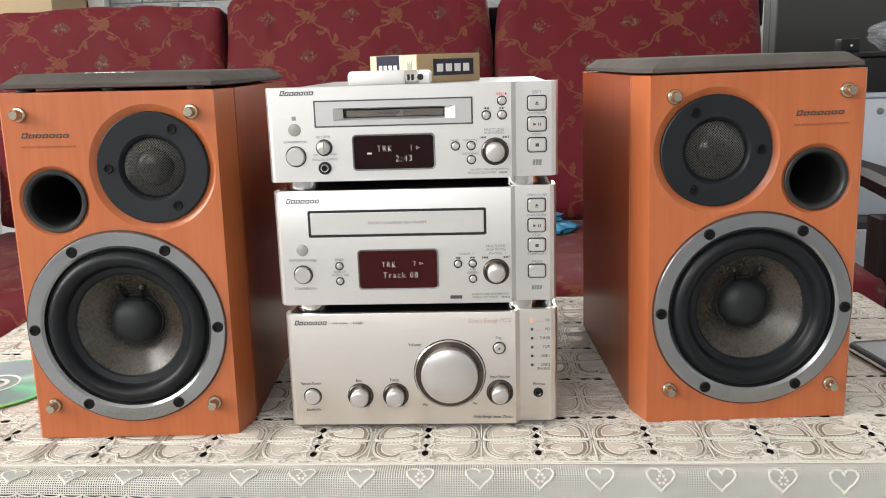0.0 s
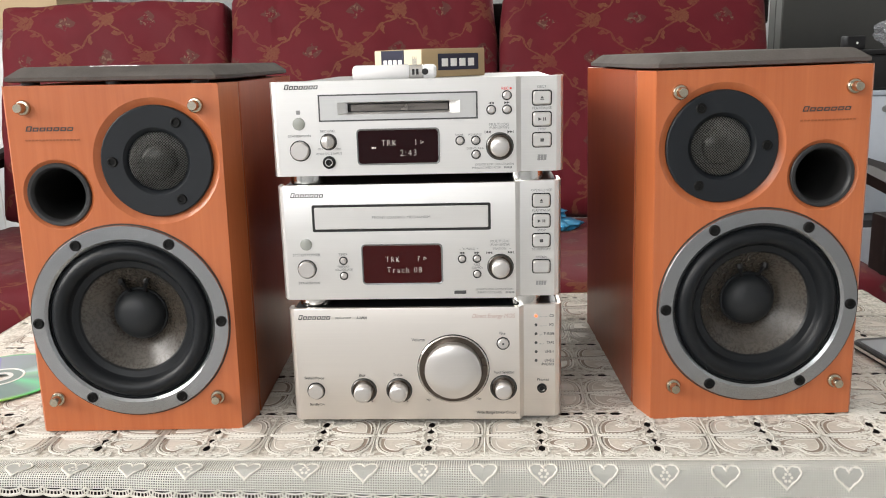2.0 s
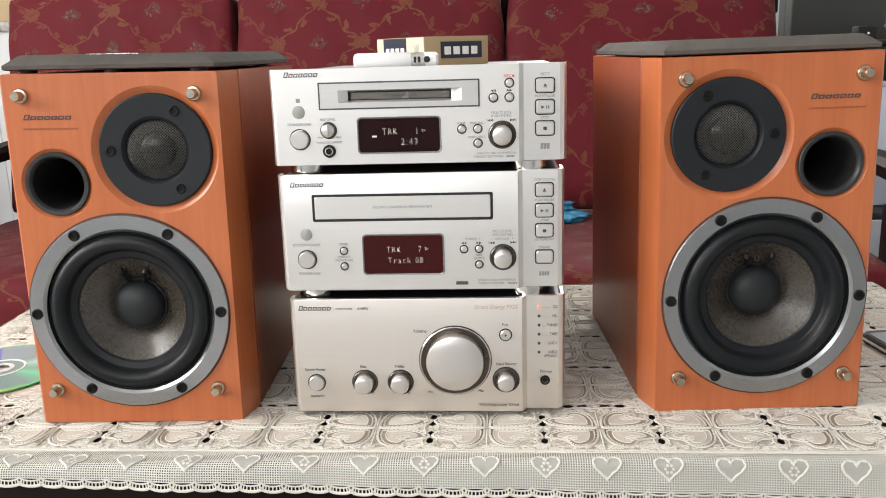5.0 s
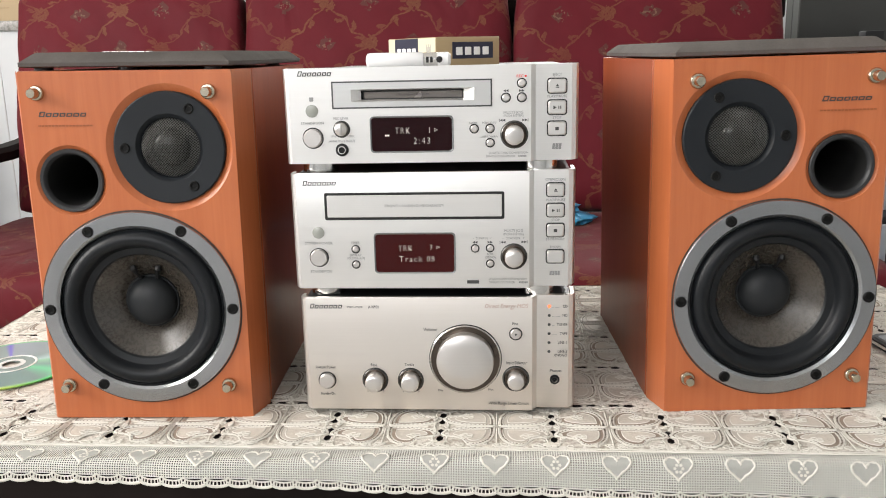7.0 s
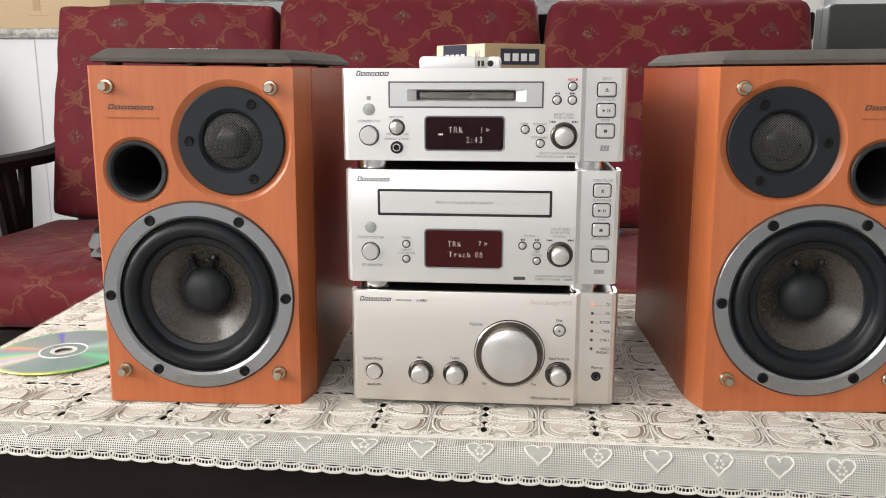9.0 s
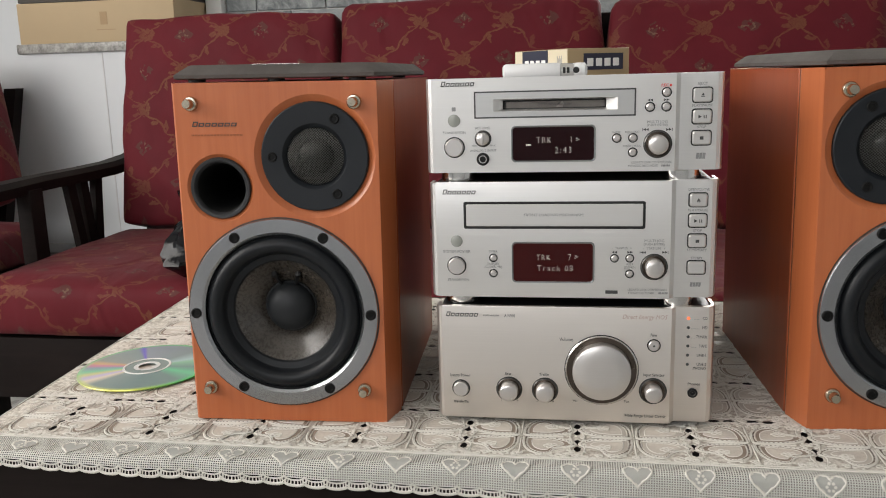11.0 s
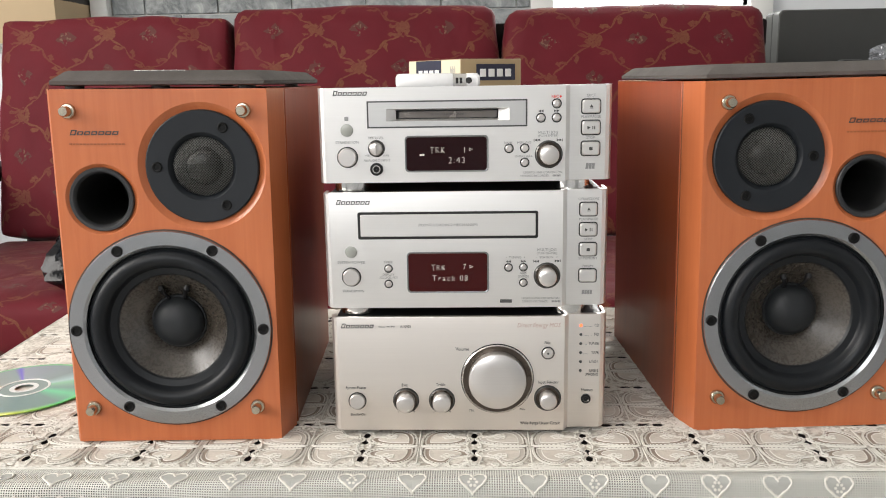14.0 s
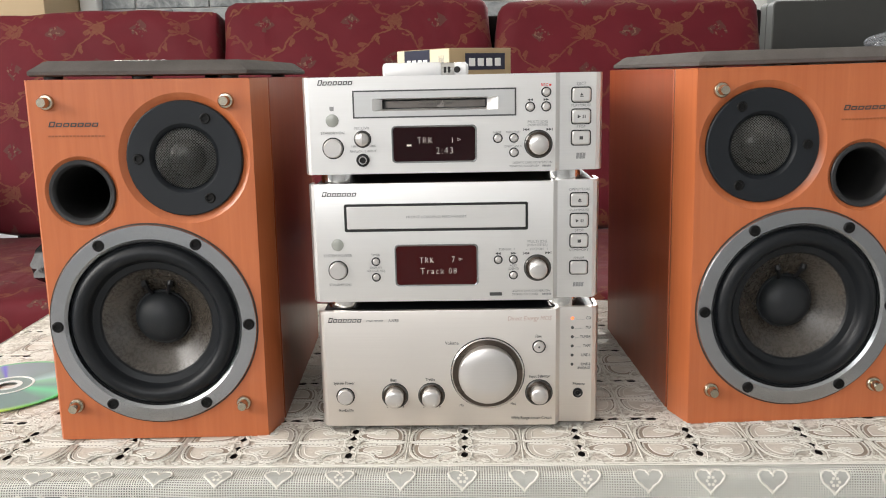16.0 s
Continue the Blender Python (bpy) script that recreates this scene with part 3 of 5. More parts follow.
# the armchair beside it
chair = thing("armchair", pose(-1.88, 1.95, 0), "dark wooden armchair with red floral cushions", "armchair")
part("seat_frame", box(-0.33, 0.33, -0.35, 0.40, 0.12, 0.20, 0.006), DARKWOOD, chair)
for x in (-0.20, 0.20):
    for y in (-0.31, 0.36):
        part("leg", box(x - 0.03, x + 0.03, y - 0.03, y + 0.03, 0, 0.12, 0.005), DARKWOOD, chair)
    part("back_post", loft([[(x * 0.5 + a, 0.33 + b + (0.16 if z > 0.3 else 0), z) for a, b in ((-0.02, -0.02), (0.02, -0.02), (0.02, 0.02), (-0.02, 0.02))] for z in (0.20, 0.70)]), DARKWOOD, chair)
solid("seat_cushion", pillow(0.58, 0.62, 0.12, 0.03, 0.012, 10, 0.004, 11), FABRIC, pose(-1.88, 1.93, 0.202), "red floral seat cushion on the armchair", "cushion", deg=60)
solid("back_cushion", pillow(0.60, 0.12, 0.45, 0.035, 0.016, 12, 0.006, 12), FABRIC, pose(-1.905, 2.16, 0.322, -12, -15, 0), "red floral back cushion leaning on the armchair", "cushion", deg=60)

# stone ledge with boxes
solid("ledge", box(-1.768, -1.272, 2.46, BACK, 0.803, 0.832, 0.004), GRANITE, Matrix(), "speckled grey granite ledge on the white wall", "ledge", kind="structure")
carton = thing("cardboard_box", pose(-1.524, 2.60, 0.832), "brown cardboard carton with faint print standing on the ledge", "box")
part("carton_body", box(-0.241, 0.276, -0.12, 0.14, 0, 0.123, 0.003), CARD, carton)
part("print", box(0.035, 0.058, -0.1212, -0.12, 0.052, 0.090), plain("faded_print", (0.40, 0.28, 0.16), 0.8), carton)
part("print", box(0.020, 0.082, -0.1212, -0.12, 0.036, 0.038), plain("faded_line", (0.38, 0.27, 0.16), 0.8), carton)
part("tape", box(-0.241, 0.276, -0.02, 0.02, 0.123, 0.1238), plain("clear_tape", (0.50, 0.38, 0.24), 0.25), carton)
dark = thing("carton", pose(-1.524, 2.60, 0.9559), "dark printed carton lying on the cardboard box", "box")
part("carton_body", box(-0.236, 0.272, -0.118, 0.14, 0, 0.13, 0.003), GREYCARD, dark)
part("lid_flap", box(-0.237, 0.273, -0.1195, -0.118, 0.095, 0.13), GREYCARD, dark)

# grey shell and oddments by the right end of the sofa
shell = thing("grey_case", pose(0.985, 2.50, 0), "dark grey hard-shell case standing upright beside the sofa", "case")
part("shell_front", plate(rrect(-0.172, 0.185, 0.30, 0.887, 0.014), 0.05, 0.0, 0.003), GREYSHELL, shell)
part("shell_back", plate(rrect(-0.172, 0.185, 0.30, 0.887, 0.014), 0.11, 0.055, 0.003), GREYSHELL, shell)
part("seam", plate(rrect(-0.168, 0.181, 0.304, 0.883, 0.014), 0.055, 0.05), BLACK, shell)
stand = thing("side_cabinet", pose(1.03, 2.42, 0), "low dark cabinet beside the sofa with a pale front panel", "cabinet")
part("body", box(-0.26, 0.30, -0.30, 0.32, 0, 0.298, 0.006), CHASSIS, stand)
part("door", box(-0.25, 0.29, -0.312, -0.30, 0.02, 0.28, 0.004), plain("pale_panel", (0.45, 0.47, 0.52), 0.35), stand)
pale = thing("storage_box", pose(1.13, 2.30, 0.298), "pale bluish plastic storage box on the low cabinet", "box")
part("box_body", box(-0.20, 0.14, -0.10, 0.09, 0, 0.300, 0.008), plain("pale_blue_plastic", (0.42, 0.46, 0.52), 0.35), pale)
part("lid", box(-0.204, 0.144, -0.104, 0.094, 0.300, 0.313, 0.004), plain("pale_blue_lid", (0.36, 0.40, 0.46), 0.35), pale)
part("screw", turned([(0.0085, -0.1000), (0.0085, -0.1022), (0.0060, -0.1030)], -0.147, 0.267, 18, (False, True)), STEEL, pale, "dark round screw head")
blk = thing("storage_box", pose(1.12, 2.30, 0.611), "black plastic box on the pale storage box", "box")
part("box_body", box(-0.262, 0.14, -0.10, 0.09, 0, 0.087, 0.008), BLACK, blk)
part("lid", box(-0.266, 0.144, -0.104, 0.094, 0.087, 0.099, 0.004), BLACK, blk)
gad = thing("charger", pose(0.905, 2.235, 0.7101, 0, 0, 6), "small black charger lying on the black box", "charger")
part("shell", box(-0.024, 0.024, -0.018, 0.018, 0, 0.034, 0.004), BLACK, gad)
part("lamp_dot", turned([(0.003, -0.0180), (0.0028, -0.0186)], 0.002, 0.017, 12, (False, True)), PAPERWHITE, gad, "small white dot")

# ---- coffee table and lace cloth ----
TZ = 0.449           # the table top
FRONT, REAR = 0.5345, 0.951   # where the net border begins, and the rear edge
XL0, XL1, XR0, XR1 = -0.503, -0.520, 0.420, 0.416   # left and right edges, at the front and at the rear


def edge_y(x):
    """The table's front edge, which runs a little askew under the cloth."""
    return 0.5225 + 0.030 * x


table = thing("coffee_table", pose(0, 0, 0), "low dark-stained wooden coffee table under a lace cloth", "table")
part("tabletop", loft([[(XL0 + d, edge_y(XL0) + 0.003 + d, z), (XR0 - d, edge_y(XR0) + 0.003 + d, z), (XR1 - d, REAR - 0.004 - d, z), (XL1 + d, REAR - 0.004 - d, z)] for d, z in ((0.006, TZ - 0.058), (0.003, TZ - 0.055), (0.003, TZ - 0.004), (0.006, TZ - 0.0012))]), DARKWOOD, table)
for x, y in ((XL0 + 0.06, FRONT + 0.06), (XR0 - 0.06, FRONT + 0.06), (XR1 - 0.06, REAR - 0.06), (XL1 + 0.06, REAR - 0.06)):
    part("leg", column([(x - 0.022, y - 0.022), (x + 0.022, y - 0.022), (x + 0.022, y + 0.022), (x - 0.022, y + 0.022)], 0.004, TZ - 0.058, 0.003), DARKWOOD, table)
part("lower_shelf", box(XL0 + 0.05, XR0 - 0.05, FRONT + 0.06, REAR - 0.06, 0.12, 0.14, 0.003), DARKWOOD, table)
solid("straw_mat", box(-1.15, 0.9, 0.25, 1.36, 0.0, 0.004, 0.001), MAT, Matrix(), "woven beige straw mat under the coffee table", "mat")

CELL, LX, LY = 0.0799, -0.0482, 0.5322   # the lace repeat, and a corner between four clovers
cloth = thing("tablecloth", pose(0, 0, TZ), "cream lace tablecloth with heart clovers and a netted scalloped border", "tablecloth")


def inside(x, y, m=0.0):
    t = (y - FRONT) / (REAR - FRONT)
    return FRONT + m <= y <= REAR - m and XL0 + (XL1 - XL0) * t + m <= x <= XR0 + (XR1 - XR0) * t - m


class Heap:
    """Collects many small pieces into one mesh quickly."""

    def __init__(self):
        self.v, self.f = [], []

    def add(self, vs, fs):
        k = len(self.v)
        self.v += vs
        self.f += [tuple(i + k for i in f) for f in fs]

    def cord(self, pts, r, closed=True, n=3, rise=1.0):
        k, vs, fs = len(pts), [], []
        for i, (x, y, z) in enumerate(pts):
            ax, ay, az = pts[i - 1] if i or closed else pts[i]
            bx, by, bz = pts[(i + 1) % k] if closed or i + 1 < k else pts[i]
            dx, dy, dz = bx - ax, by - ay, bz - az
            l = math.hypot(dx, dy) or 1e-9
            sx, sy = -dy / l, dx / l
            vs += [(x + sx * r, y + sy * r, z), (x, y, z + r * 1.2 * rise), (x - sx * r, y - sy * r, z)]
        for i in range(k if closed else k - 1):
            j = (i + 1) % k
            for c in range(2):
                fs.append((i * 3 + c, j * 3 + c, j * 3 + c + 1, i * 3 + c + 1))
        self.add(vs, fs)

    def out(self, name, material, parent, label=""):
        me = bpy.data.meshes.new(name)
        me.from_pydata(self.v, [], self.f)
        me.materials.append(material)
        for p in me.polygons:
            p.use_smooth = True
        ob = new(name, me)
        ob.parent = parent
        return tagged(ob, label, kind="stuff")


def heart(n=22, s=1.0):
    """A heart's outline with its tip at 0, 0, pointing to -y, one unit high."""
    pts = []
    for i in range(n):
        a = 2 * math.pi * i / n
        x = 16 * math.sin(a) ** 3
        y = 13 * math.cos(a) - 5 * math.cos(2 * a) - 2 * math.cos(3 * a) - math.cos(4 * a)
        pts.append((x / 29.0 * s, (y + 17) / 29.0 * s))
    return pts


def petal(n=24):
    """A clover leaf: a pointed egg with a small notch at its broad end; tip at 0, 0, one unit long."""
    pts = []
    for i in range(n):
        a = 2 * math.pi * (i + 0.5) / n
        pts.append((0.56 * math.sin(a) * abs(math.sin(a / 2)), (1 - math.cos(a)) / 2 - 0.24 * math.exp(-((a - math.pi) / 0.46) ** 2)))
    return pts


ground, cords, fills, taupe, edging, pins = Heap(), Heap(), Heap(), Heap(), Heap(), Heap()
# one repeat of the ground, with four real slots, triangulated once
bm = bmesh.new()
h = CELL / 2
SLOTS = [(s * k if a else 0, 0 if a else s * k, 1 - a) for a in (0, 1) for s in (-1, 1) for k in (0.0205, 0.0315)]


def rim(pts):
    vs = [bm.verts.new((x, y, 0)) for x, y in pts]
    return [bm.edges.new((vs[i], vs[(i + 1) % len(vs)])) for i in range(len(vs))]


edges = rim([(-h, -h), (0, -h), (h, -h), (h, 0), (h, h), (0, h), (-h, h), (-h, 0)])
for cx, cy, vert in SLOTS:
    lens = [(0, 0.0046), (0.0025, 0.0018), (0.0020, -0.0028), (0, -0.0044), (-0.0026, -0.0022), (-0.0020, 0.0024)]
    edges += rim([(cx + (a if vert else b), cy + (b if vert else a)) for a, b in lens])
bmesh.ops.triangle_fill(bm, edges=edges, use_beauty=True)
bm.verts.index_update()
gv, gf = [tuple(v.co) for v in bm.verts], [tuple(v.index for v in f.verts) for f in bm.faces]
gf = [f for f in gf if all(math.hypot(sum(gv[i][0] for i in f) / 3 - cx, sum(gv[i][1] for i in f) / 3 - cy) > 0.0013 for cx, cy, vert in SLOTS)]
bm.free()
rng = random.Random(4)
swirls = []
for i in range(26):
    a = 2 * math.pi * i / 26 + rng.uniform(-0.15, 0.15)
    r = rng.choice((0.005, 0.0085, 0.0115, 0.0135, 0.0155))
    swirls.append((r * math.cos(a), r * math.sin(a), rng.uniform(0.0012, 0.0028)))


def clip(x, y):
    t = (y - FRONT) / (REAR - FRONT)
    y = max(FRONT, min(REAR, y))
    return max(XL0 + (XL1 - XL0) * t, min(XR0 + (XR1 - XR0) * t, x)), y


def wave(x, y):
    return 0.0010 + 0.0007 * noise.noise(Vector((x * 14, y * 14, 0.3)))


for ix in range(-7, 7):
    for iy in range(-1, 7):
        cx, cy = LX + ix * CELL, LY + iy * CELL
        pts = [clip(cx + x, cy + y) for x, y, z in gv]
        if any(inside(cx + sx * h, cy + sy * h) for sx in (-1, 0, 1) for sy in (-1, 0, 1)):
            keep = [f for f in gf if abs(sum(pts[f[k]][0] * (pts[f[(k + 1) % 3]][1] - pts[f[k - 1]][1]) for k in range(3))) > 1e-9]
            ground.add([(x, y, wave(x, y) - 0.0004) for x, y in pts], keep)
        # florets in the corner between the clovers, and loops along the seams
        for sx, sy, r in swirls:
            if inside(cx + sx, cy + sy, r):
                k = 9
                cords.cord([(cx + sx + r * math.cos(2 * math.pi * i / k), cy + sy + r * 0.8 * math.sin(2 * math.pi * i / k), wave(cx + sx, cy + sy)) for i in range(k)], 0.00062)
        for a in range(6):
            x, y = cx + 0.0032 * math.cos(a * 1.047), cy + 0.0032 * math.sin(a * 1.047)
            if inside(x, y, 0.003):
                cords.cord([(x + 0.0016 * math.cos(b * 1.257), y + 0.0016 * math.sin(b * 1.257), wave(x, y)) for b in range(5)], 0.0007)
        for s in (-1, 1):
            for vert in (0, 1):
                line = []
                for i in range(9):
                    along, off = (i / 8 - 0.5) * CELL, s * (0.0042 + 0.0012 * math.cos(i * math.pi))
                    x, y = (cx + off, cy + CELL / 2 + along) if vert else (cx + CELL / 2 + along, cy + off)
                    if inside(x, y, 0.001):
                        line.append((x, y, wave(x, y)))
                if len(line) > 2:
                    cords.cord(line, 0.00055, closed=False)
        for k in range(34):
            t = (k + 0.5) / 34 * CELL
            off, r = 0.0062 * math.sin(k * 2.4) + 0.0014 * math.sin(k * 5.1), 0.0011 + 0.0006 * math.sin(k * 1.7)
            for x, y in ((cx + t, cy + off), (cx + off, cy + t)):
                if inside(x, y, 0.003) and (abs(off) > 0.0042 or all(abs(t - q) > 0.0062 for q in (0.0205, 0.0315, CELL - 0.0205, CELL - 0.0315))):
                    cords.cord([(x + r * math.cos(i * 1.047), y + r * math.sin(i * 1.047), wave(x, y)) for i in range(6)], 0.00045)
        # a crowd of small picots in the bands between the clovers
        for k in range(150):
            if k < 112:
                x, y = cx + rng.uniform(0, CELL), cy + rng.uniform(-0.0125, 0.0125)
            else:
                x, y = cx + rng.uniform(-0.0060, 0.0060), cy + rng.uniform(0, CELL)
            r = rng.uniform(0.0009, 0.0026)
            if inside(x, y, 0.0022) and all(math.hypot(x - cx - ex - sx, y - cy - ey - sy) > 0.0052 for ex in (0, CELL) for ey in (0, CELL) for sx, sy, up in SLOTS):
                turns = rng.uniform(0, 6)
                cords.cord([(x + r * math.cos(turns + e * 1.047), y + 0.8 * r * math.sin(turns + e * 1.047), wave(x, y)) for e in range(6)], 0.00042)
        # the clover of four hearts
        mx, my = cx + h, cy + h
        deep = (ix + iy) % 2
        for q in range(4):
            a = radians(45 + 90 * q)
            ca, sa = math.cos(a - math.pi / 2), math.sin(a - math.pi / 2)

            def turn(p, s=0.0412, off=0.0024):
                x, y = p[0] * s, p[1] * s + off
                return mx + (x * ca - y * sa) * 1.06, my + (x * sa + y * ca) * 0.80

            out = [turn(p) for p in petal(36)]
            if not all(inside(x, y, 0.0004) for x, y in out):
                continue
            z = wave(mx, my)
            cords.cord([(x, y, z) for x, y in out], 0.00068, rise=0.8)
            pale = [turn(p, 0.0394, 0.0034) for p in petal(30)]
            fills.add([(x, y, z - 0.0001) for x, y in pale], [tuple(range(len(pale)))])
            cords.cord([(x, y, z + 0.0001) for x, y in [turn(p, 0.0392, 0.0035) for p in petal(30)]], 0.0004)
            # dark dots on the surface stand in for pinholes and the darkness in them
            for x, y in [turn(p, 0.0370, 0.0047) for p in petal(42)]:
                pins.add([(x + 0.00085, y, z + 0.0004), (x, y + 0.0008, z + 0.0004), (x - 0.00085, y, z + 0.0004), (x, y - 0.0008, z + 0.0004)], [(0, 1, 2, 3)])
            cords.cord([(x, y, z + 0.0001) for x, y in [turn(p, 0.0346, 0.0060) for p in petal(30)]], 0.00042)
            band = [turn(p, 0.0325, 0.0072) for p in petal(30)]
            (taupe if deep else edging).add([(x, y, z + 0.0001) for x, y in band], [tuple(range(len(band)))])
            inner = [turn(p, 0.0250, 0.0108) for p in petal(28)]
            fills.add([(x, y, z + 0.0004) for x, y in inner], [tuple(range(len(inner)))])
            cords.cord([(x, y, z + 0.0003) for x, y in inner], 0.0004)
            # a small worked flower in the heart
            for k in range(5):
                fa = k * 1.257 + q
                ring = [turn((0.085 * math.cos(fa) + 0.06 * math.cos(e * 1.047), 0.60 + 0.085 * math.sin(fa) + 0.06 * math.sin(e * 1.047)), 0.0345, 0.0080) for e in range(6)]
                cords.cord([(x, y, z + 0.0005) for x, y in ring], 0.0004)
        for k in range(4):
            b = radians(90 * k)
            line = [(mx + math.cos(b) * r, my + math.sin(b) * r) for r in (0.003, 0.012, 0.022, 0.030)]
            line = [(x, y, wave(x, y)) for x, y in line if inside(x, y, 0.001)]
            if len(line) > 1:
                cords.cord(line, 0.0006, closed=False)
            x, y = mx + math.cos(b) * 0.0235, my + math.sin(b) * 0.0235
            if inside(x, y, 0.007):
                # openwork between the hearts: rows of small holes, painted as dark taupe patches
                for j in range(8):
                    for i in range(-4, 5):
                        u, w2 = 0.0120 + j * 0.0017, i * 0.0017 + (j % 2) * 0.00085
                        if 0.001 < abs(w2) < (u - 0.010) * 0.62:
                            px, py = mx + math.cos(b) * u - math.sin(b) * w2, my + math.sin(b) * u + math.cos(b) * w2
                            taupe.add([(px + 0.00055, py, wave(px, py) + 0.0002), (px, py + 0.00055, wave(px, py) + 0.0002), (px - 0.00055, py, wave(px, py) + 0.0002), (px, py - 0.00055, wave(px, py) + 0.0002)], [(0, 1, 2, 3)])
ground.out("tulle_ground", LACE, cloth, "greyish beige tulle with small slots")
cords.out("lace_cord", CORD, cloth, "raised cream lace cords")
taupe.out("heart_band", TAUPE, cloth, "taupe heart bands and patches painted for openwork holes")
pins.out("dotted_thread", DOTS, cloth, "dark dots painted in for pinholes round the hearts")
edging.out("heart_edging", HEARTEDGE, cloth, "pale grey heart edgings")
fills.out("heart_filling", HEARTFILL, cloth, "pinkish beige satin heart fillings")

# the netted border that hangs over the front edge
DROP = 0.0305        # the border's length from the lace to its scallops
BEND = 0.010         # how much of it bends round the table's edge


def hem(x, s):
    """y and z of the border s metres from where it begins: flat on the table, round its edge, then hanging."""
    flat = max(0.0, FRONT - edge_y(x) - 0.004)
    if s < flat:
        return FRONT - s, 0.0012
    k = min((s - flat) / BEND, 1.0)
    r = BEND / (math.pi / 2) * 1.08
    down = max(0.0, s - flat - BEND)
    return FRONT - flat - r * math.sin(k * 1.40) - down * 0.17, 0.0012 - r * (1 - math.cos(k * 1.40)) - down * 0.985


def on_hem(x, s, lift=0.0):
    y, z = hem(x, s)
    w = 0.0012 * math.sin(x * 41 + 1.0) + 0.0009 * math.sin(x * 93)
    return x, y - lift + w * max(0.0, s - 0.012) / DROP, z + lift


net = Heap()
pitch = 0.00165
count = int((XR0 - XL0) / pitch)
rows_s = [-0.003] + [DROP * k / 14 for k in range(15)]
for i in range(count):
    x = XL0 + i * pitch
    vs = [p for s in rows_s for p in (on_hem(x, s), on_hem(x + 0.00078, s))]
    net.add(vs, [(2 * k, 2 * k + 1, 2 * k + 3, 2 * k + 2) for k in range(len(rows_s) - 1)])
for j in range(int(DROP / pitch) + 1):
    s = j * pitch
    n = 130
    vs = [p for i in range(n + 1) for p in (on_hem(XL0 + (XR0 - XL0) * i / n, s, 0.0002), on_hem(XL0 + (XR0 - XL0) * i / n, s + 0.00078, 0.0002))]
    net.add(vs, [(2 * k, 2 * k + 1, 2 * k + 3, 2 * k + 2) for k in range(n)])
net.out("net_border", HEMTHREAD, cloth, "fine pale net border")
rims = Heap()
HEARTNET = plain("heart_net", (0.43, 0.43, 0.40), 0.85, grain=700, spec=0.1)
HP = 0.0401
for i in range(-12, 13):
    x0 = -0.0092 + i * HP
    if not XL0 + 0.012 < x0 < XR0 - 0.012:
        continue
    outline, one = heart(28, 0.0165), Heap()
    vs = [on_hem(x0 + x * e, 0.0142 + (0.0092 - y) * e, 0.0005) for e in (0.002, 0.35, 0.68, 1.0) for x, y in outline]
    one.add(vs, [(28 * e + k, 28 * e + (k + 1) % 28, 28 * e + 28 + (k + 1) % 28, 28 * e + 28 + k) for e in range(3) for k in range(28)])
    motif = one.out("border_heart", HEARTNET, cloth)
    del motif["kind"]
    for sc, off in ((0.0168, 0.0),):
        ring = [(x, 0.0234 - off - y) for x, y in heart(56, sc)]
        k = len(ring)
        vs = []
        for j, (x, q) in enumerate(ring):
            lace = 0.0012 if j % 4 < 2 else 0.0007
            (ax, aq), (bx, bq) = ring[j - 1], ring[(j + 1) % k]
            l = math.hypot(bx - ax, bq - aq) or 1e-9
            nx, nq = (bq - aq) / l, -(bx - ax) / l
            vs += [on_hem(x0 + x - nx * lace, q - nq * lace, 0.0005), on_hem(x0 + x, q, 0.0011), on_hem(x0 + x + nx * 0.0007, q + nq * 0.0007, 0.0005)]
        rims.add(vs, [(a * 3 + c, ((a + 1) % k) * 3 + c, ((a + 1) % k) * 3 + c + 1, a * 3 + c + 1) for a in range(k) for c in range(2)])
    if i % 2:
        for m in range(6):
            fx, fs = x0 + 0.0026 * math.cos(m * 1.047), 0.0150 + 0.0026 * math.sin(m * 1.047)
            rims.add([on_hem(fx + 0.0012 * math.cos(e * 1.257), fs + 0.0012 * math.sin(e * 1.257), 0.0009) for e in range(5)], [(0, 1, 2, 3, 4)])
# scallops with spokes along the hem
SC = 0.0150
edge = Heap()


def strip(pts, r):
    vs, k = [], len(pts)
    for i, (x, y, z) in enumerate(pts):
        ax, ay, az = pts[max(i - 1, 0)]
        bx, by, bz = pts[min(i + 1, k - 1)]
        l = math.hypot(bx - ax, bz - az) or 1e-9
        nx, nz = -(bz - az) / l, (bx - ax) / l
        vs += [(x + nx * r, y, z + nz * r), (x, y - r, z), (x - nx * r, y, z - nz * r)]
    edge.add(vs, [(i * 3 + c, i * 3 + 3 + c, i * 3 + 4 + c, i * 3 + 1 + c) for i in range(k - 1) for c in range(2)])


for i in range(int((XR0 - XL0) / SC)):
    c = XL0 + (i + 0.5) * SC
    arcs = [[on_hem(c + 0.0075 * math.cos(math.pi * k / 10), DROP + base + dip * math.sin(math.pi * k / 10), 0.0006) for k in range(11)] for base, dip in ((-0.0008, 0.0026), (0.0034, 0.0022))]
    strip(arcs[0], 0.0006)
    strip(arcs[1], 0.00115)
    for k in range(1, 8):
        a = math.pi * k / 8
        strip([on_hem(c + (0.0062 + e * 0.0009) * math.cos(a), DROP - 0.0008 + 0.0042 * e + 0.0024 * math.sin(a), 0.0005) for e in (0.0, 0.5, 1.0)], 0.00045)
    # a knot with an eyelet where two scallops meet
    strip([on_hem(c + SC / 2 + 0.0012 * math.cos(e * 0.698), DROP + 0.0012 + 0.0019 * math.sin(e * 0.698), 0.0007) for e in range(10)], 0.0006)
n = 180
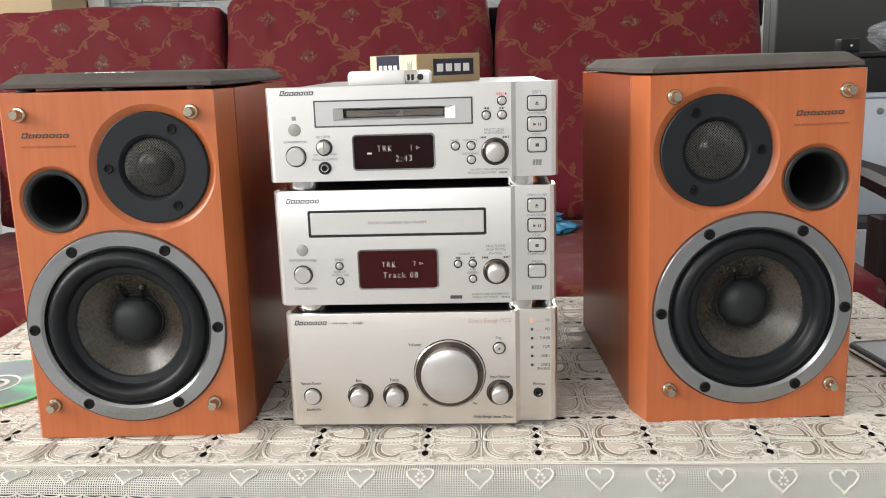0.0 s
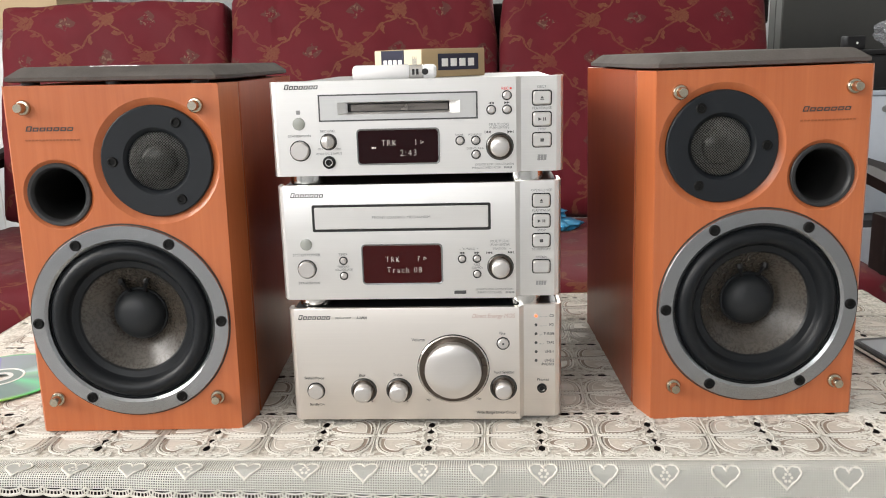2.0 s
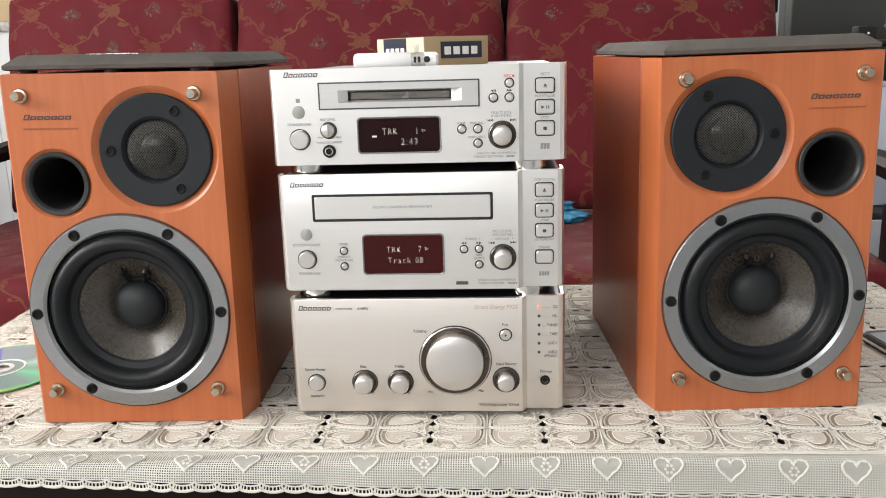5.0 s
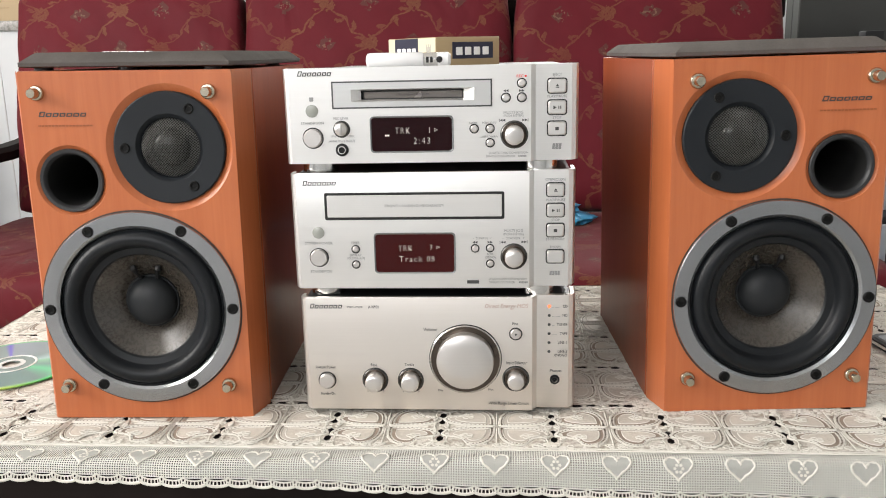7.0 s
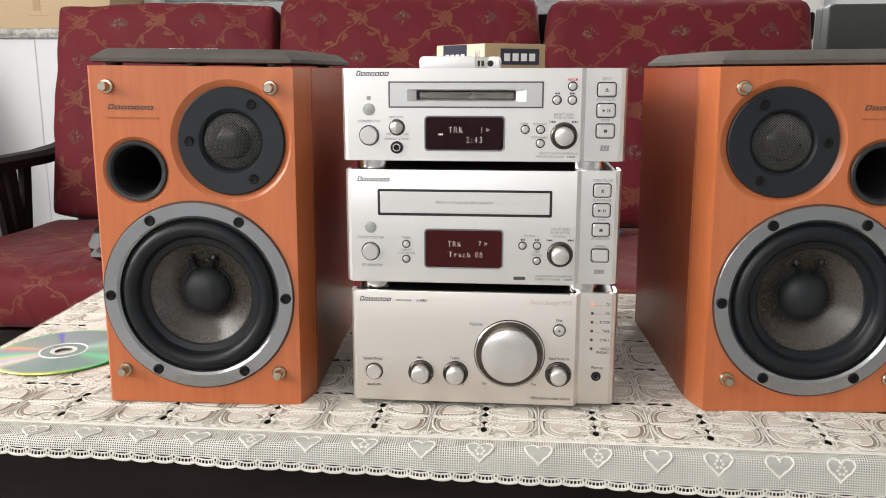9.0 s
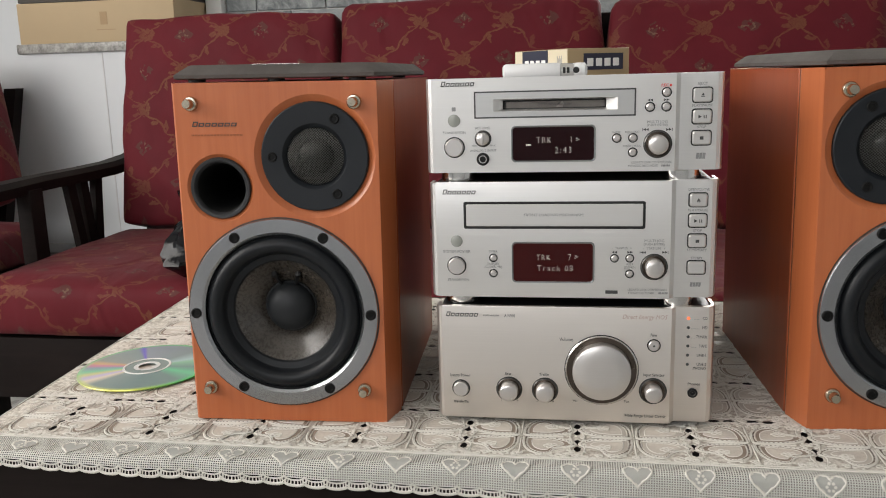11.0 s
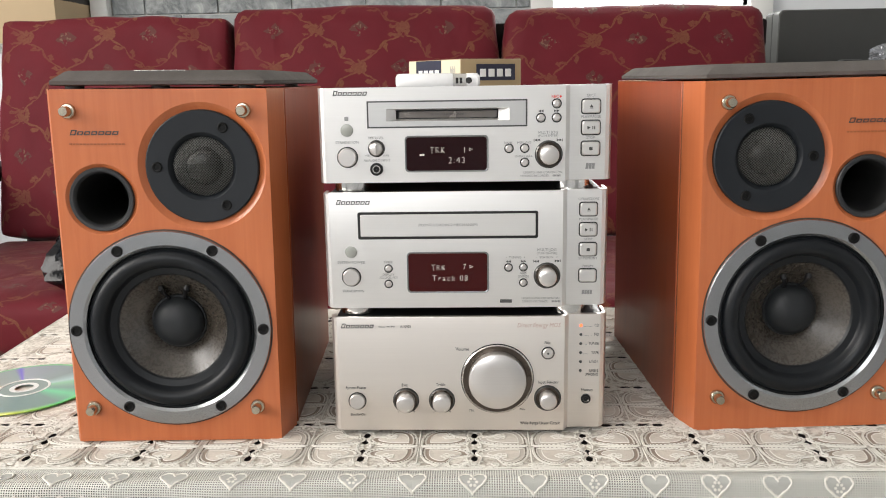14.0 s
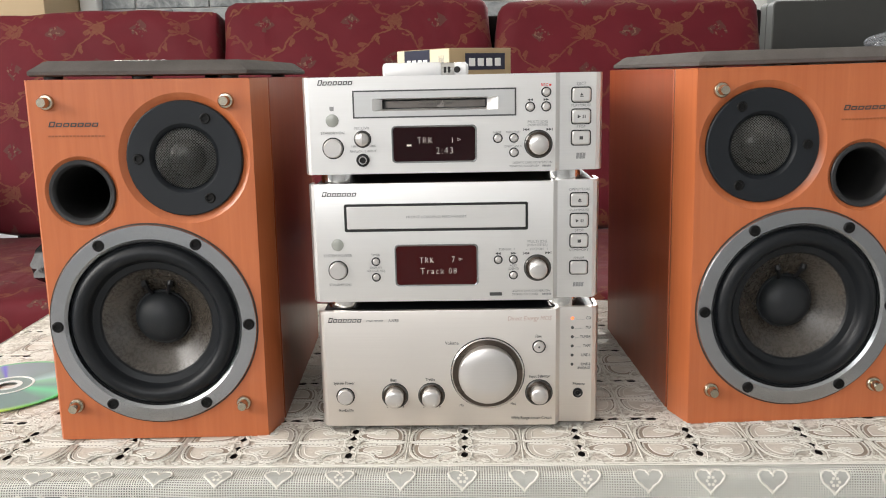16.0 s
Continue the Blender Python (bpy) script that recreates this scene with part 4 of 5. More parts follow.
strip([on_hem(XL0 + (XR0 - XL0) * i / n, -0.0005 + 0.0004 * math.sin(i * 1.9), 0.0003) for i in range(n + 1)], 0.0005)
rims.out("heart_outline", CORD, cloth, "cream heart outlines")
edge.out("scalloped_edge", CORD, cloth, "cream scalloped edging with spokes")
# the cloth falls over the other three edges too
bm = bmesh.new()
side = [(XL0, FRONT), (XL1, REAR), (XR1, REAR), (XR0, FRONT)]
prev = None
for (x0, y0), (x1, y1) in zip(side, side[1:]):
    for i in range(25):
        x, y = x0 + (x1 - x0) * i / 24, y0 + (y1 - y0) * i / 24
        ox, oy = ((-1, 0) if x0 == XL0 and x1 == XL1 else (0, 1) if y0 == y1 else (1, 0))
        w = 0.002 * math.sin(i * 1.3)
        col = [bm.verts.new(p) for p in ((x, y, 0.0012), (x + ox * 0.006, y + oy * 0.006, -0.002), (x + ox * (0.009 + w), y + oy * (0.009 + w), -0.016), (x + ox * (0.012 + w), y + oy * (0.012 + w), -0.034))]
        if prev:
            for k in range(3):
                bm.faces.new((prev[k], col[k], col[k + 1], prev[k + 1]))
        prev = col
part("side_fall", bm, HEMTHREAD, cloth, "pale net falling over the edge")

# ---- loudspeakers ----
def loudspeaker(m, s, label):
    """A two-way bookshelf loudspeaker; s = 1: chamfer and tweeter on +x, -1: mirrored. Its origin is the middle of the front's foot."""
    sp = thing("loudspeaker", m, label, "loudspeaker", "pair of loudspeakers")
    H, D, w, wo_, F = 0.2560, 0.240, 0.0762, 0.0738, 0.0312   # height, depth, inner and outer half width, front board

    def X(pts):
        pts = [(s * x, *r) for x, *r in pts]
        return pts if s > 0 else pts[::-1]

    # the cabinet behind the baffle
    a, b = sorted((s * (-wo_ + 0.0008), s * (w + 0.0072)))
    shell = [[(x, y, z) for x, z in ((a + e, e), (b - e, e), (b - e, H - e), (a + e, H - e))] for e, y in ((0.012, D - 0.012), (0.012, F), (0.0012, F), (0.0, F + 0.0012), (0.0, D - 0.0012), (0.0012, D))]
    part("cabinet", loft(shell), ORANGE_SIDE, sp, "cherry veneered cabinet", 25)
    part("damping", box(a + 0.013, b - 0.013, 0.115, 0.118, 0.013, H - 0.013), GROOVE, sp)
    # the front board with its three openings, chamfered on one side
    outline = X([(-wo_, 0.0018), (-wo_ + 0.0018, 0.0), (w, 0.0), (w + 0.0071, 0.0262), (w + 0.0071, 0.0280), (-wo_, 0.0280)])
    tw, po, wf = (s * 0.0293, 0.2025), (s * -0.0420, 0.1800), (0.0, 0.0855)
    board = bmesh.new()
    fx = (-wo_ + 0.0018, w) if s > 0 else (-w, wo_ - 0.0018)
    holes = ((tw, 0.0446), (po, 0.0252), (wf, 0.0715))
    vs = [board.verts.new((x, 0, z)) for x, z in rrect(*fx, 0.0, H, 0.0012, 2)]
    es = [board.edges.new((vs[i], vs[(i + 1) % len(vs)])) for i in range(len(vs))]
    for (cx, cz), r in holes:
        ring = [board.verts.new((x, 0, z)) for x, z in circle(cx, cz, r, 48)]
        es += [board.edges.new((ring[i], ring[(i + 1) % 48])) for i in range(48)]
    bmesh.ops.triangle_fill(board, edges=es, use_beauty=True)
    kill = [f for f in board.faces if any(math.hypot(f.calc_center_median().x - c[0], f.calc_center_median().z - c[1]) < r - 0.0003 for c, r in holes)]
    bmesh.ops.delete(board, geom=kill, context="FACES_ONLY")
    for f in board.faces:
        f.normal_update()
        if f.normal.y > 0:
            f.normal_flip()
    flat = mesh_of("front_face", board, ORANGE, 35, False)
    for pg in flat.polygons:
        pg.use_smooth = False
    face = new("front_face", flat)
    # edges of the board: sides, chamfer, top and foot, and the dished recesses
    rimb = bmesh.new()
    for a, b in zip(outline, outline[1:]):
        if (abs(a[1]) < 1e-6 and abs(b[1]) < 1e-6) or (a[1] > 0.0275 and b[1] > 0.0275):
            continue
        rimb.faces.new([rimb.verts.new(q) for q in ((a[0], a[1], 0.0), (b[0], b[1], 0.0), (b[0], b[1], H), (a[0], a[1], H))])
    for z in (0.0, H):
        rimb.faces.new([rimb.verts.new((x, y, z)) for x, y in outline])
    turned([(0.0446, 0.0), (0.0441, 0.0003), (0.0424, 0.0018), (0.0395, 0.0030)], *tw, 48, bm=rimb)
    turned([(0.0252, 0.0), (0.0247, 0.0004), (0.0238, 0.0014), (0.0222, 0.0022)], *po, 40, bm=rimb)
    fb = part("front_board", rimb, ORANGE, sp, "orange cherry front board with dished recesses", 30)
    face.parent = fb
    # black band nearly fills the gap, with the gap's shade put into its colour
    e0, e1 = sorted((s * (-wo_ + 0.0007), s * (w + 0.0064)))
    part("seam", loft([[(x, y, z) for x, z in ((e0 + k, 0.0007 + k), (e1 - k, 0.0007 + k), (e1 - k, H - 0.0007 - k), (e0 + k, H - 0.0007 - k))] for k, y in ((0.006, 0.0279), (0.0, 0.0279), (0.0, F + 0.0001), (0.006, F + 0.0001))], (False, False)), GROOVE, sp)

    def screw(parent, x, z, y, r=0.0040):
        q = part("screw", turned([(r, y + 0.001), (r, y - 0.0006), (r * 0.82, y - 0.0012), (r * 0.55, y - 0.0010), (r * 0.50, y - 0.0003), (0.0001, y - 0.0003)], x, z, 16), SCREW, parent)
        return q

    # tweeter
    t = part("tweeter", turned([(0.0395, 0.0052), (0.0393, 0.0006), (0.0385, 0.0), (0.0240, 0.0006), (0.0222, 0.0022), (0.0205, 0.0055)], *tw, 48), FLANGE, sp, "charcoal tweeter flange")
    part("tweeter_dome", turned([(0.0206, 0.0056), (0.0135, 0.0058), (0.0128, 0.0045)] + [(0.0125 * math.cos(a), 0.0045 - 0.0052 * math.sin(a)) for a in np.linspace(0.1, math.pi / 2 - 0.02, 8)], *tw, 40, (False, True)), DRIVER, t, "dark glossy dome")
    bm = bmesh.new()
    for way in (1, -1):
        for k in range(-15, 16):
            off, run = k * 0.00134, []
            span = math.sqrt(max(0.0, 0.0207 ** 2 - off ** 2))
            for j in range(13):
                g = -span + 2 * span * j / 12
                a, b = (off + g) * 0.7071, way * (off - g) * 0.7071
                run.append((tw[0] + a, 0.0042 - 0.0066 * math.sqrt(max(0.0, 1 - (a * a + b * b) / 0.0208 ** 2)) - 0.0001 * way, tw[1] + b))
            if span > 0.002:
                tube(run, 0.00019, 3, bm=bm)
    q = part("wire_cover", bm, STEEL, t, "fine steel wire mesh dome")
    tagged(q, kind="stuff")
    for a in (60, 180, 300):
        screw(t, tw[0] + s * 0.0312 * math.cos(radians(a)), tw[1] + 0.0312 * math.sin(radians(a)), 0.0004, 0.0037)
    # port
    part("port", turned([(0.0226, 0.0030), (0.0226, 0.0004), (0.0220, -0.0004), (0.0200, -0.0002), (0.0187, 0.0010), (0.0182, 0.0030)], *po, 44), PORT, sp, "dark grey flange of the bass port")
    # the tube's inside is coloured near-black in place of the shade in it
    part("port_tube", turned([(0.0182, 0.0030), (0.0178, 0.0070), (0.0172, 0.014), (0.0172, 0.090), (0.0001, 0.091)], *po, 44), GROOVE, sp, "deep port tube, its inner shade painted black")
    # woofer
    wo = part("woofer", turned([(0.0723, 0.0004), (0.0723, -0.0012), (0.0716, -0.0022), (0.0622, -0.0024), (0.0602, -0.0008), (0.0596, 0.004)], *wf, 72), RING, sp, "brushed grey metal woofer ring")
    # dark ring laid on the board for the shadow in the gap here
    part("rim_gap", turned([(0.0732, 0.0002), (0.0732, -0.0003), (0.0721, -0.0003)], *wf, 72), OUTLINE, wo)
    roll = [(0.0600, 0.0020), (0.0592, 0.0010), (0.0586, 0.0016)] + [(0.0520 + 0.0062 * math.cos(a), 0.0026 - 0.0066 * math.sin(a)) for a in np.linspace(0.15, math.pi - 0.3, 10)] + [(0.0452, 0.0024), (0.0446, 0.0032), (0.0418, 0.0040), (0.0402, 0.0044), (0.0390, 0.0058)]
    part("surround", turned(roll, *wf, 64), RUBBER, wo, "black rubber roll surround")
    part("cone", turned([(0.0398, 0.0054), (0.0392, 0.0060), (0.0300, 0.0142), (0.0180, 0.0240)], *wf, 64), CONE, wo, "greyish brown fibre cone")
    part("dust_cap", turned([(0.0192, 0.0240), (0.0190, 0.0195)] + [(0.0188 * math.cos(a), 0.0195 - 0.0110 * math.sin(a)) for a in np.linspace(0.15, math.pi / 2 - 0.02, 8)], *wf, 40, (False, True)), DOME, wo, "matt black dust cap")
    part("glue_ring", turned([(0.0206, 0.0218), (0.0201, 0.0205), (0.0190, 0.0205)], *wf, 40), DOME, wo)
    for k in (-1, 1):
        part("lead_wire", tube([(wf[0] + k * 0.0058, 0.0190, wf[1] + 0.0180), (wf[0] + k * 0.0075, 0.0150, wf[1] + 0.0225), (wf[0] + k * 0.0092, 0.0128, wf[1] + 0.0268), (wf[0] + k * 0.0098, 0.0132, wf[1] + 0.0292)], [0.0013, 0.0014, 0.0026, 0.0020], 8), BLACK, wo)
    for a in range(6):
        screw(wo, wf[0] + 0.0668 * math.cos(radians(60 * a)), wf[1] + 0.0668 * math.sin(radians(60 * a)), -0.0024)
    # grille pegs
    for x in (-0.0598, 0.0598):
        for z in (0.0262, 0.2412):
            peg = part("grille_peg", turned([(0.0054, 0.0004), (0.0054, -0.0014), (0.0047, -0.0024), (0.0036, -0.0026), (0.0035, -0.0080), (0.0029, -0.0092)], x, z, 20, (False, True)), NICKEL, sp, "pale nickel grille peg")
    # wordmark and line of small print
    a, b = (-0.0600, -0.0262) if s > 0 else (0.0250, 0.0590)
    bars(sp, a, b, 0.2262, 0.0027, 7, WORDMARK, -0.0003, 0.35, "wordmark_block", 0.22, 1.35, 0.00070)
    bars(sp, a - 0.001, b + 0.004, 0.2187, 0.0011, 16, plain("burnt_print", (0.33, 0.095, 0.030), 0.5, bump=0), -0.0003, 0.0, "print_block", 0.3)
    return sp


LS = pose(-0.2672, 0.5815, 0.4508, 0, 0.6, 3.0)
RS = pose(0.1915, 0.6055, 0.4508, 0, -0.55, 3.2)
loudspeaker(LS, 1, "bookshelf loudspeaker in orange cherry veneer without its grille")
loudspeaker(RS, -1, "bookshelf loudspeaker in orange cherry veneer, mirror twin, uncovered drivers")


def grille(m, s, low=0.0, badge=True):
    """A cloth-covered grille lying flat on its loudspeaker."""
    g = thing("speaker_grille", m, "grey cloth speaker grille lying flat on the loudspeaker", "grille", "pair of grilles")
    pts = [(-0.0735, 0.0), (0.0735, 0.0), (0.0815, 0.028), (0.0815, 0.226), (-0.0735, 0.226)]
    pts = [(s * x, y) for x, y in pts]
    cx, cy = s * 0.008, 0.113

    def ring(z, d):
        return [(x + (d if x < cx else -d), y + (d if y < cy else -d), z) for x, y in pts]

    part("grille_cloth", loft([ring(0.0028 - low, 0.002), ring(0.0036 - low, 0.0), ring(0.0062 - low, 0.0), ring(0.0124 - low, 0.0080), ring(0.0131 - low, 0.0100)]), GRILLE, g, deg=25)
    for i in range(6 if badge else 0):
        part("badge_block", box(-0.020 + i * 0.0062, -0.0156 + i * 0.0062, 0.0150, 0.0185, 0.0128 - low, 0.0134 - low, 0.0002), CHROME, g)
    for x in (-0.0598, 0.0, 0.0598):
        for y in (0.009, 0.205):
            part("peg_socket", upright([(0.0062, 0.0), (0.0064, 0.0032 - low)], x, y, 14), BLACK, g)
    return g


grille(LS @ pose(0.0, 0.006, 0.2562), 1, 0.0008)
grille(RS @ pose(0.0, 0.006, 0.2562), -1, 0.0020, False)

# ---- hi-fi stack ----
FY = 0.5915


def unit(name, x0, xb, xr, z0, z1, face, top, label, category, depth=0.27, feet=True, opening=None):
    """An audio component: a fascia whose right wing is set back, a chassis and feet."""
    u = thing(name, pose(0, FY, z0), label, category, "hi-fi stack")
    h = z1 - z0
    fascia = [(x0, 0.016), (x0, 0.0055), (x0 + 0.0022, 0.0012), (x0 + 0.0045, 0.0), (xb - 0.0022, 0.0), (xb + 0.0012, 0.0058), (xr - 0.0050, 0.0060), (xr - 0.0018, 0.0085), (xr, 0.0125), (xr, 0.016)]
    if opening:
        a, b, c, d = opening
        bm = column(fascia[:4] + [(a, 0.0), (a, 0.016)], 0.0, h)
        column([(b, 0.016), (b, 0.0)] + fascia[4:], 0.0, h, bm=bm)
        box(a, b, 0.0, 0.016, 0.0, c, bm=bm)
        box(a, b, 0.0, 0.016, d, h, bm=bm)
        part("chassis", box(x0 + 0.002, xr - 0.002, 0.0165, depth, 0.001, h - 0.0022, 0.001), top, u)
    else:
        # a thin front plate, wrapped round the left edge and well round the right one
        back = [(xr, 0.030), (xr - 0.0022, 0.030), (xr - 0.0022, 0.0138), (xr - 0.0048, 0.0105), (xb + 0.0006, 0.0100), (xb - 0.0040, 0.0040), (x0 + 0.0052, 0.0036), (x0 + 0.0024, 0.0062), (x0 + 0.0024, 0.012), (x0, 0.012)]
        bm = column(fascia[1:-1] + back, 0.0, h, 0.0006)
        plan = [(x0 + 0.0030, 0.0100), (x0 + 0.0060, 0.0046), (xb - 0.0045, 0.0046), (xb, 0.0108), (xr - 0.0055, 0.0112), (xr - 0.0030, 0.0150), (xr - 0.0030, depth), (x0 + 0.0030, depth)]
        part("chassis", column(plan, 0.001, h - 0.0010, 0.0008), top, u, "black sheet-metal casing", 25)
    part("fascia", bm, face, u, "fine-brushed metal front with a set-back wing", 25)
    if feet:
        for x in (x0 + 0.0205, xr - 0.0265):
            for y in (0.020, depth - 0.04):
                part("foot", upright([(0.0118, -0.0078), (0.0128, -0.0070), (0.0128, -0.0006), (0.0122, 0.0)], x, y, 28), CHROME, u, "polished metal foot")
    else:
        for x in (x0 + 0.03, xr - 0.03):
            for y in (0.035, depth - 0.04):
                part("foot", upright([(0.010, -0.0040), (0.011, 0.0)], x, y, 20), BLACK, u)
    return u


def button(u, x, z, r, out=0.0022, y=0.0, name="button", material=None):
    b = part(name, turned([(r, y + 0.0005), (r, y - out + 0.0006), (r - 0.0006, y - out)], x, z, 28, (False, True)), material or KNOB, u)
    part("collar", turned([(r + 0.0010, y + 0.0002), (r + 0.0010, y - 0.0004), (r + 0.0002, y - 0.0004)], x, z, 28), GROOVE, b)
    return b


def knob(u, x, z, ro, ri, out, name="knob", mark=None):
    k = part(name, turned([(ri, 0.0), (ri, -out + 0.0012), (ri - 0.0004, -out + 0.0005), (ri - 0.0014, -out), (ri * 0.5, -out - 0.0003)], x, z, 44, (False, True)), KNOB, u, "turned aluminium knob")
    part("collar", turned([(ro, 0.0004), (ro, -0.0008), (ro - 0.0006, -0.0012), (ro - 0.0011, -0.0006), (ro - 0.0013, 0.0002)], x, z, 44), DARKRING, k)
    # flat ring on the front, coloured dark instead of being sunk
    part("recess", turned([(ro - 0.0011, -0.0004), (ri - 0.0002, -0.0002)], x, z, 44), RECESS, k)
    part("gap_line", turned([(ro + 0.0005, 0.0002), (ro + 0.0005, -0.0003), (ro - 0.0002, -0.0003)], x, z, 44), GROOVE, k)
    if mark is not None:
        a = radians(mark)
        part("pointer", turned([(0.0006, -out - 0.0004), (0.0004, -out - 0.0007)], x + ri * 0.68 * math.cos(a), z + ri * 0.68 * math.sin(a), 10, (True, True)), PAPERWHITE, k)
    return k


def key(u, x, z, w=0.0122, h=0.0092, sign=""):
    """A rounded rectangular key on the set-back wing."""
    b = part("key", plate(rrect(x - w / 2, x + w / 2, z - h / 2, z + h / 2, 0.0016), 0.0062, 0.0036, 0.0008), KEYFACE, u)
    part("collar", plate(rrect(x - w / 2 - 0.0008, x + w / 2 + 0.0008, z - h / 2 - 0.0008, z + h / 2 + 0.0008, 0.0022), 0.0062, 0.0055), GROOVE, b)
    for tri in sign:
        bm = bmesh.new()
        if tri == "e":
            shapes = [[(-0.0012, -0.0004), (0.0012, -0.0004), (0, 0.0014)], [(-0.0012, -0.0013), (0.0012, -0.0013), (0.0012, -0.0008), (-0.0012, -0.0008)]]
        elif tri == "p":
            shapes = [[(-0.0026, -0.0012), (-0.0026, 0.0012), (-0.0004, 0)], [(0.0008, -0.0011), (0.0014, -0.0011), (0.0014, 0.0011), (0.0008, 0.0011)], [(0.0021, -0.0011), (0.0027, -0.0011), (0.0027, 0.0011), (0.0021, 0.0011)]]
        else:
            shapes = [[(-0.0012, -0.0011), (0.0012, -0.0011), (0.0012, 0.0011), (-0.0012, 0.0011)]]
        for sh in shapes:
            loft([[(x + a, yy, z + c) for a, c in sh] for yy in (0.0036, 0.0034)], bm=bm)
        part("sign", bm, INK, b)
    return b


def arrows(u, x, z, way, bar=False, s=0.0009):
    bm = bmesh.new()
    for k in (0, 1):
        a = x + (k - 1) * 2 * s
        tri = [(a, z), (a + 2 * s, z + s), (a + 2 * s, z - s)] if way < 0 else [(a, z - s), (a, z + s), (a + 2 * s, z)]
        loft([[(p, yy, q) for p, q in tri] for yy in (0.0, -0.0003)], bm=bm)
    if bar:
        e = x - 2.6 * s if way < 0 else x + 2.2 * s
        loft([[(e, yy, z - s), (e + 0.4 * s, yy, z - s), (e + 0.4 * s, yy, z + s), (e, yy, z + s)] for yy in (0.0, -0.0003)], bm=bm)
    part("sign", bm, INK, u)


def display(u, x0, x1, z0, z1, glass):
    d = part("display", plate(rrect(x0 + 0.0012, x1 - 0.0012, z0 + 0.0012, z1 - 0.0012, 0.0022), 0.001, -0.0003), glass, u, "dark red glass display with pale characters")
    rim_o, rim_i = rrect(x0, x1, z0, z1, 0.0030), rrect(x0 + 0.0014, x1 - 0.0014, z0 + 0.0014, z1 - 0.0014, 0.0022)
    part("bezel", loft([[(x, 0.0002, z) for x, z in rim_o], [(x, -0.0007, z) for x, z in rrect(x0 + 0.0004, x1 - 0.0004, z0 + 0.0004, z1 - 0.0004, 0.0028)], [(x, -0.0002, z) for x, z in rim_i]], (False, False)), BEZEL, d)
    return d


def play_mark(d, x, z, s):
    part("play_sign", tube([(x, -0.0006, z - s), (x, -0.0006, z + s), (x + 2.6 * s, -0.0006, z)], 0.00022, 5, True), VFD, d)


PX = (-0.1447, -0.1205)   # the wordmark's place

# amplifier
AZ = 0.4545
amp = unit("stereo_amplifier", -0.1520, 0.0198, 0.0490, AZ, 0.5415, CHAMPAGNE, CHASSIS, "champagne-silver stereo amplifier with a large volume knob", "amplifier", feet=False)


def az(z):
    return z - AZ


vol = part("volume_knob", turned([(0.0209, 0.0), (0.0209, -0.0062), (0.0206, -0.0072), (0.0194, -0.0080), (0.010, -0.0084)], -0.0311, az(0.4945), 72, (False, True)), KNOB, amp, "large turned aluminium volume knob")
part("collar", turned([(0.0262, 0.0004), (0.0262, -0.0014), (0.0257, -0.0019), (0.0251, -0.0014), (0.0249, 0.0002)], -0.0311, az(0.4945), 72), CHROME, vol, "polished collar")
part("recess", turned([(0.0251, -0.0006), (0.0203, -0.0003)], -0.0311, az(0.4945), 72), RECESS, vol)
part("gap_line", turned([(0.0267, 0.0002), (0.0267, -0.0003), (0.0260, -0.0003)], -0.0311, az(0.4945), 72), GROOVE, vol)
for x, mk in ((-0.0984, -60), (-0.0719, -60)):
    knob(amp, x, az(0.4778), 0.0092, 0.0066, 0.0095, "tone_knob", mk)
knob(amp, 0.0057, az(0.4795), 0.0094, 0.0061, 0.0095, "selector_knob")
button(amp, -0.1345, az(0.4775), 0.0057, 0.0030, name="power_button")
fb = button(amp, 0.0057, az(0.5140), 0.0038, 0.0018, name="fine_button")
part("dot", turned([(0.0008, -0.0019), (0.0006, -0.0022)], 0.0057, az(0.5140), 10, (True, True)), INK, fb)
jk = part("headphone_jack", turned([(0.0036, 0.0062), (0.0036, 0.0050), (0.0022, 0.0048), (0.0018, 0.0057), (0.0001, 0.0057)], 0.0343, az(0.4768), 24), BLACK, amp)
part("collar", turned([(0.0024, 0.0050), (0.0023, 0.0044), (0.0017, 0.0050)], 0.0343, az(0.4768), 24), DARKRING, jk)
for i, (word, dx) in enumerate((("CD", 0.0), ("MD", 0.0), ("TUNER", 0.0), ("TAPE", 0.0), ("LINE-1", 0.0), ("LINE-2", 0.0))):
    z = az(0.5330 - 0.0069 * i)
    part("indicator_lamp", turned([(0.0011, 0.0064), (0.0011, 0.0056), (0.0005, 0.0053)], 0.0300, z, 12, (False, True)), AMBER if i == 0 else INK, amp, "lit amber lamp" if i == 0 else "")
    lettering(amp, word, 0.0432, z, 0.0030, INK, 0.0057, "RIGHT", wide=0.8)
for i, x1 in enumerate((0.0385, 0.0382, 0.0348, 0.0362)):
    bars(amp, 0.0322, x1, az(0.5322 - 0.0069 * i), 0.0003, max(3, round((x1 - 0.0322) / 0.0009)), GREYINK, 0.0057, 0.0, "leader_dot", 0.55)
lettering(amp, "/PHONO", 0.0432, az(0.4955), 0.0030, INK, 0.0057, "RIGHT", wide=0.8)
lettering(amp, "Phones", 0.0350, az(0.4835), 0.0030, INK, 0.0057)
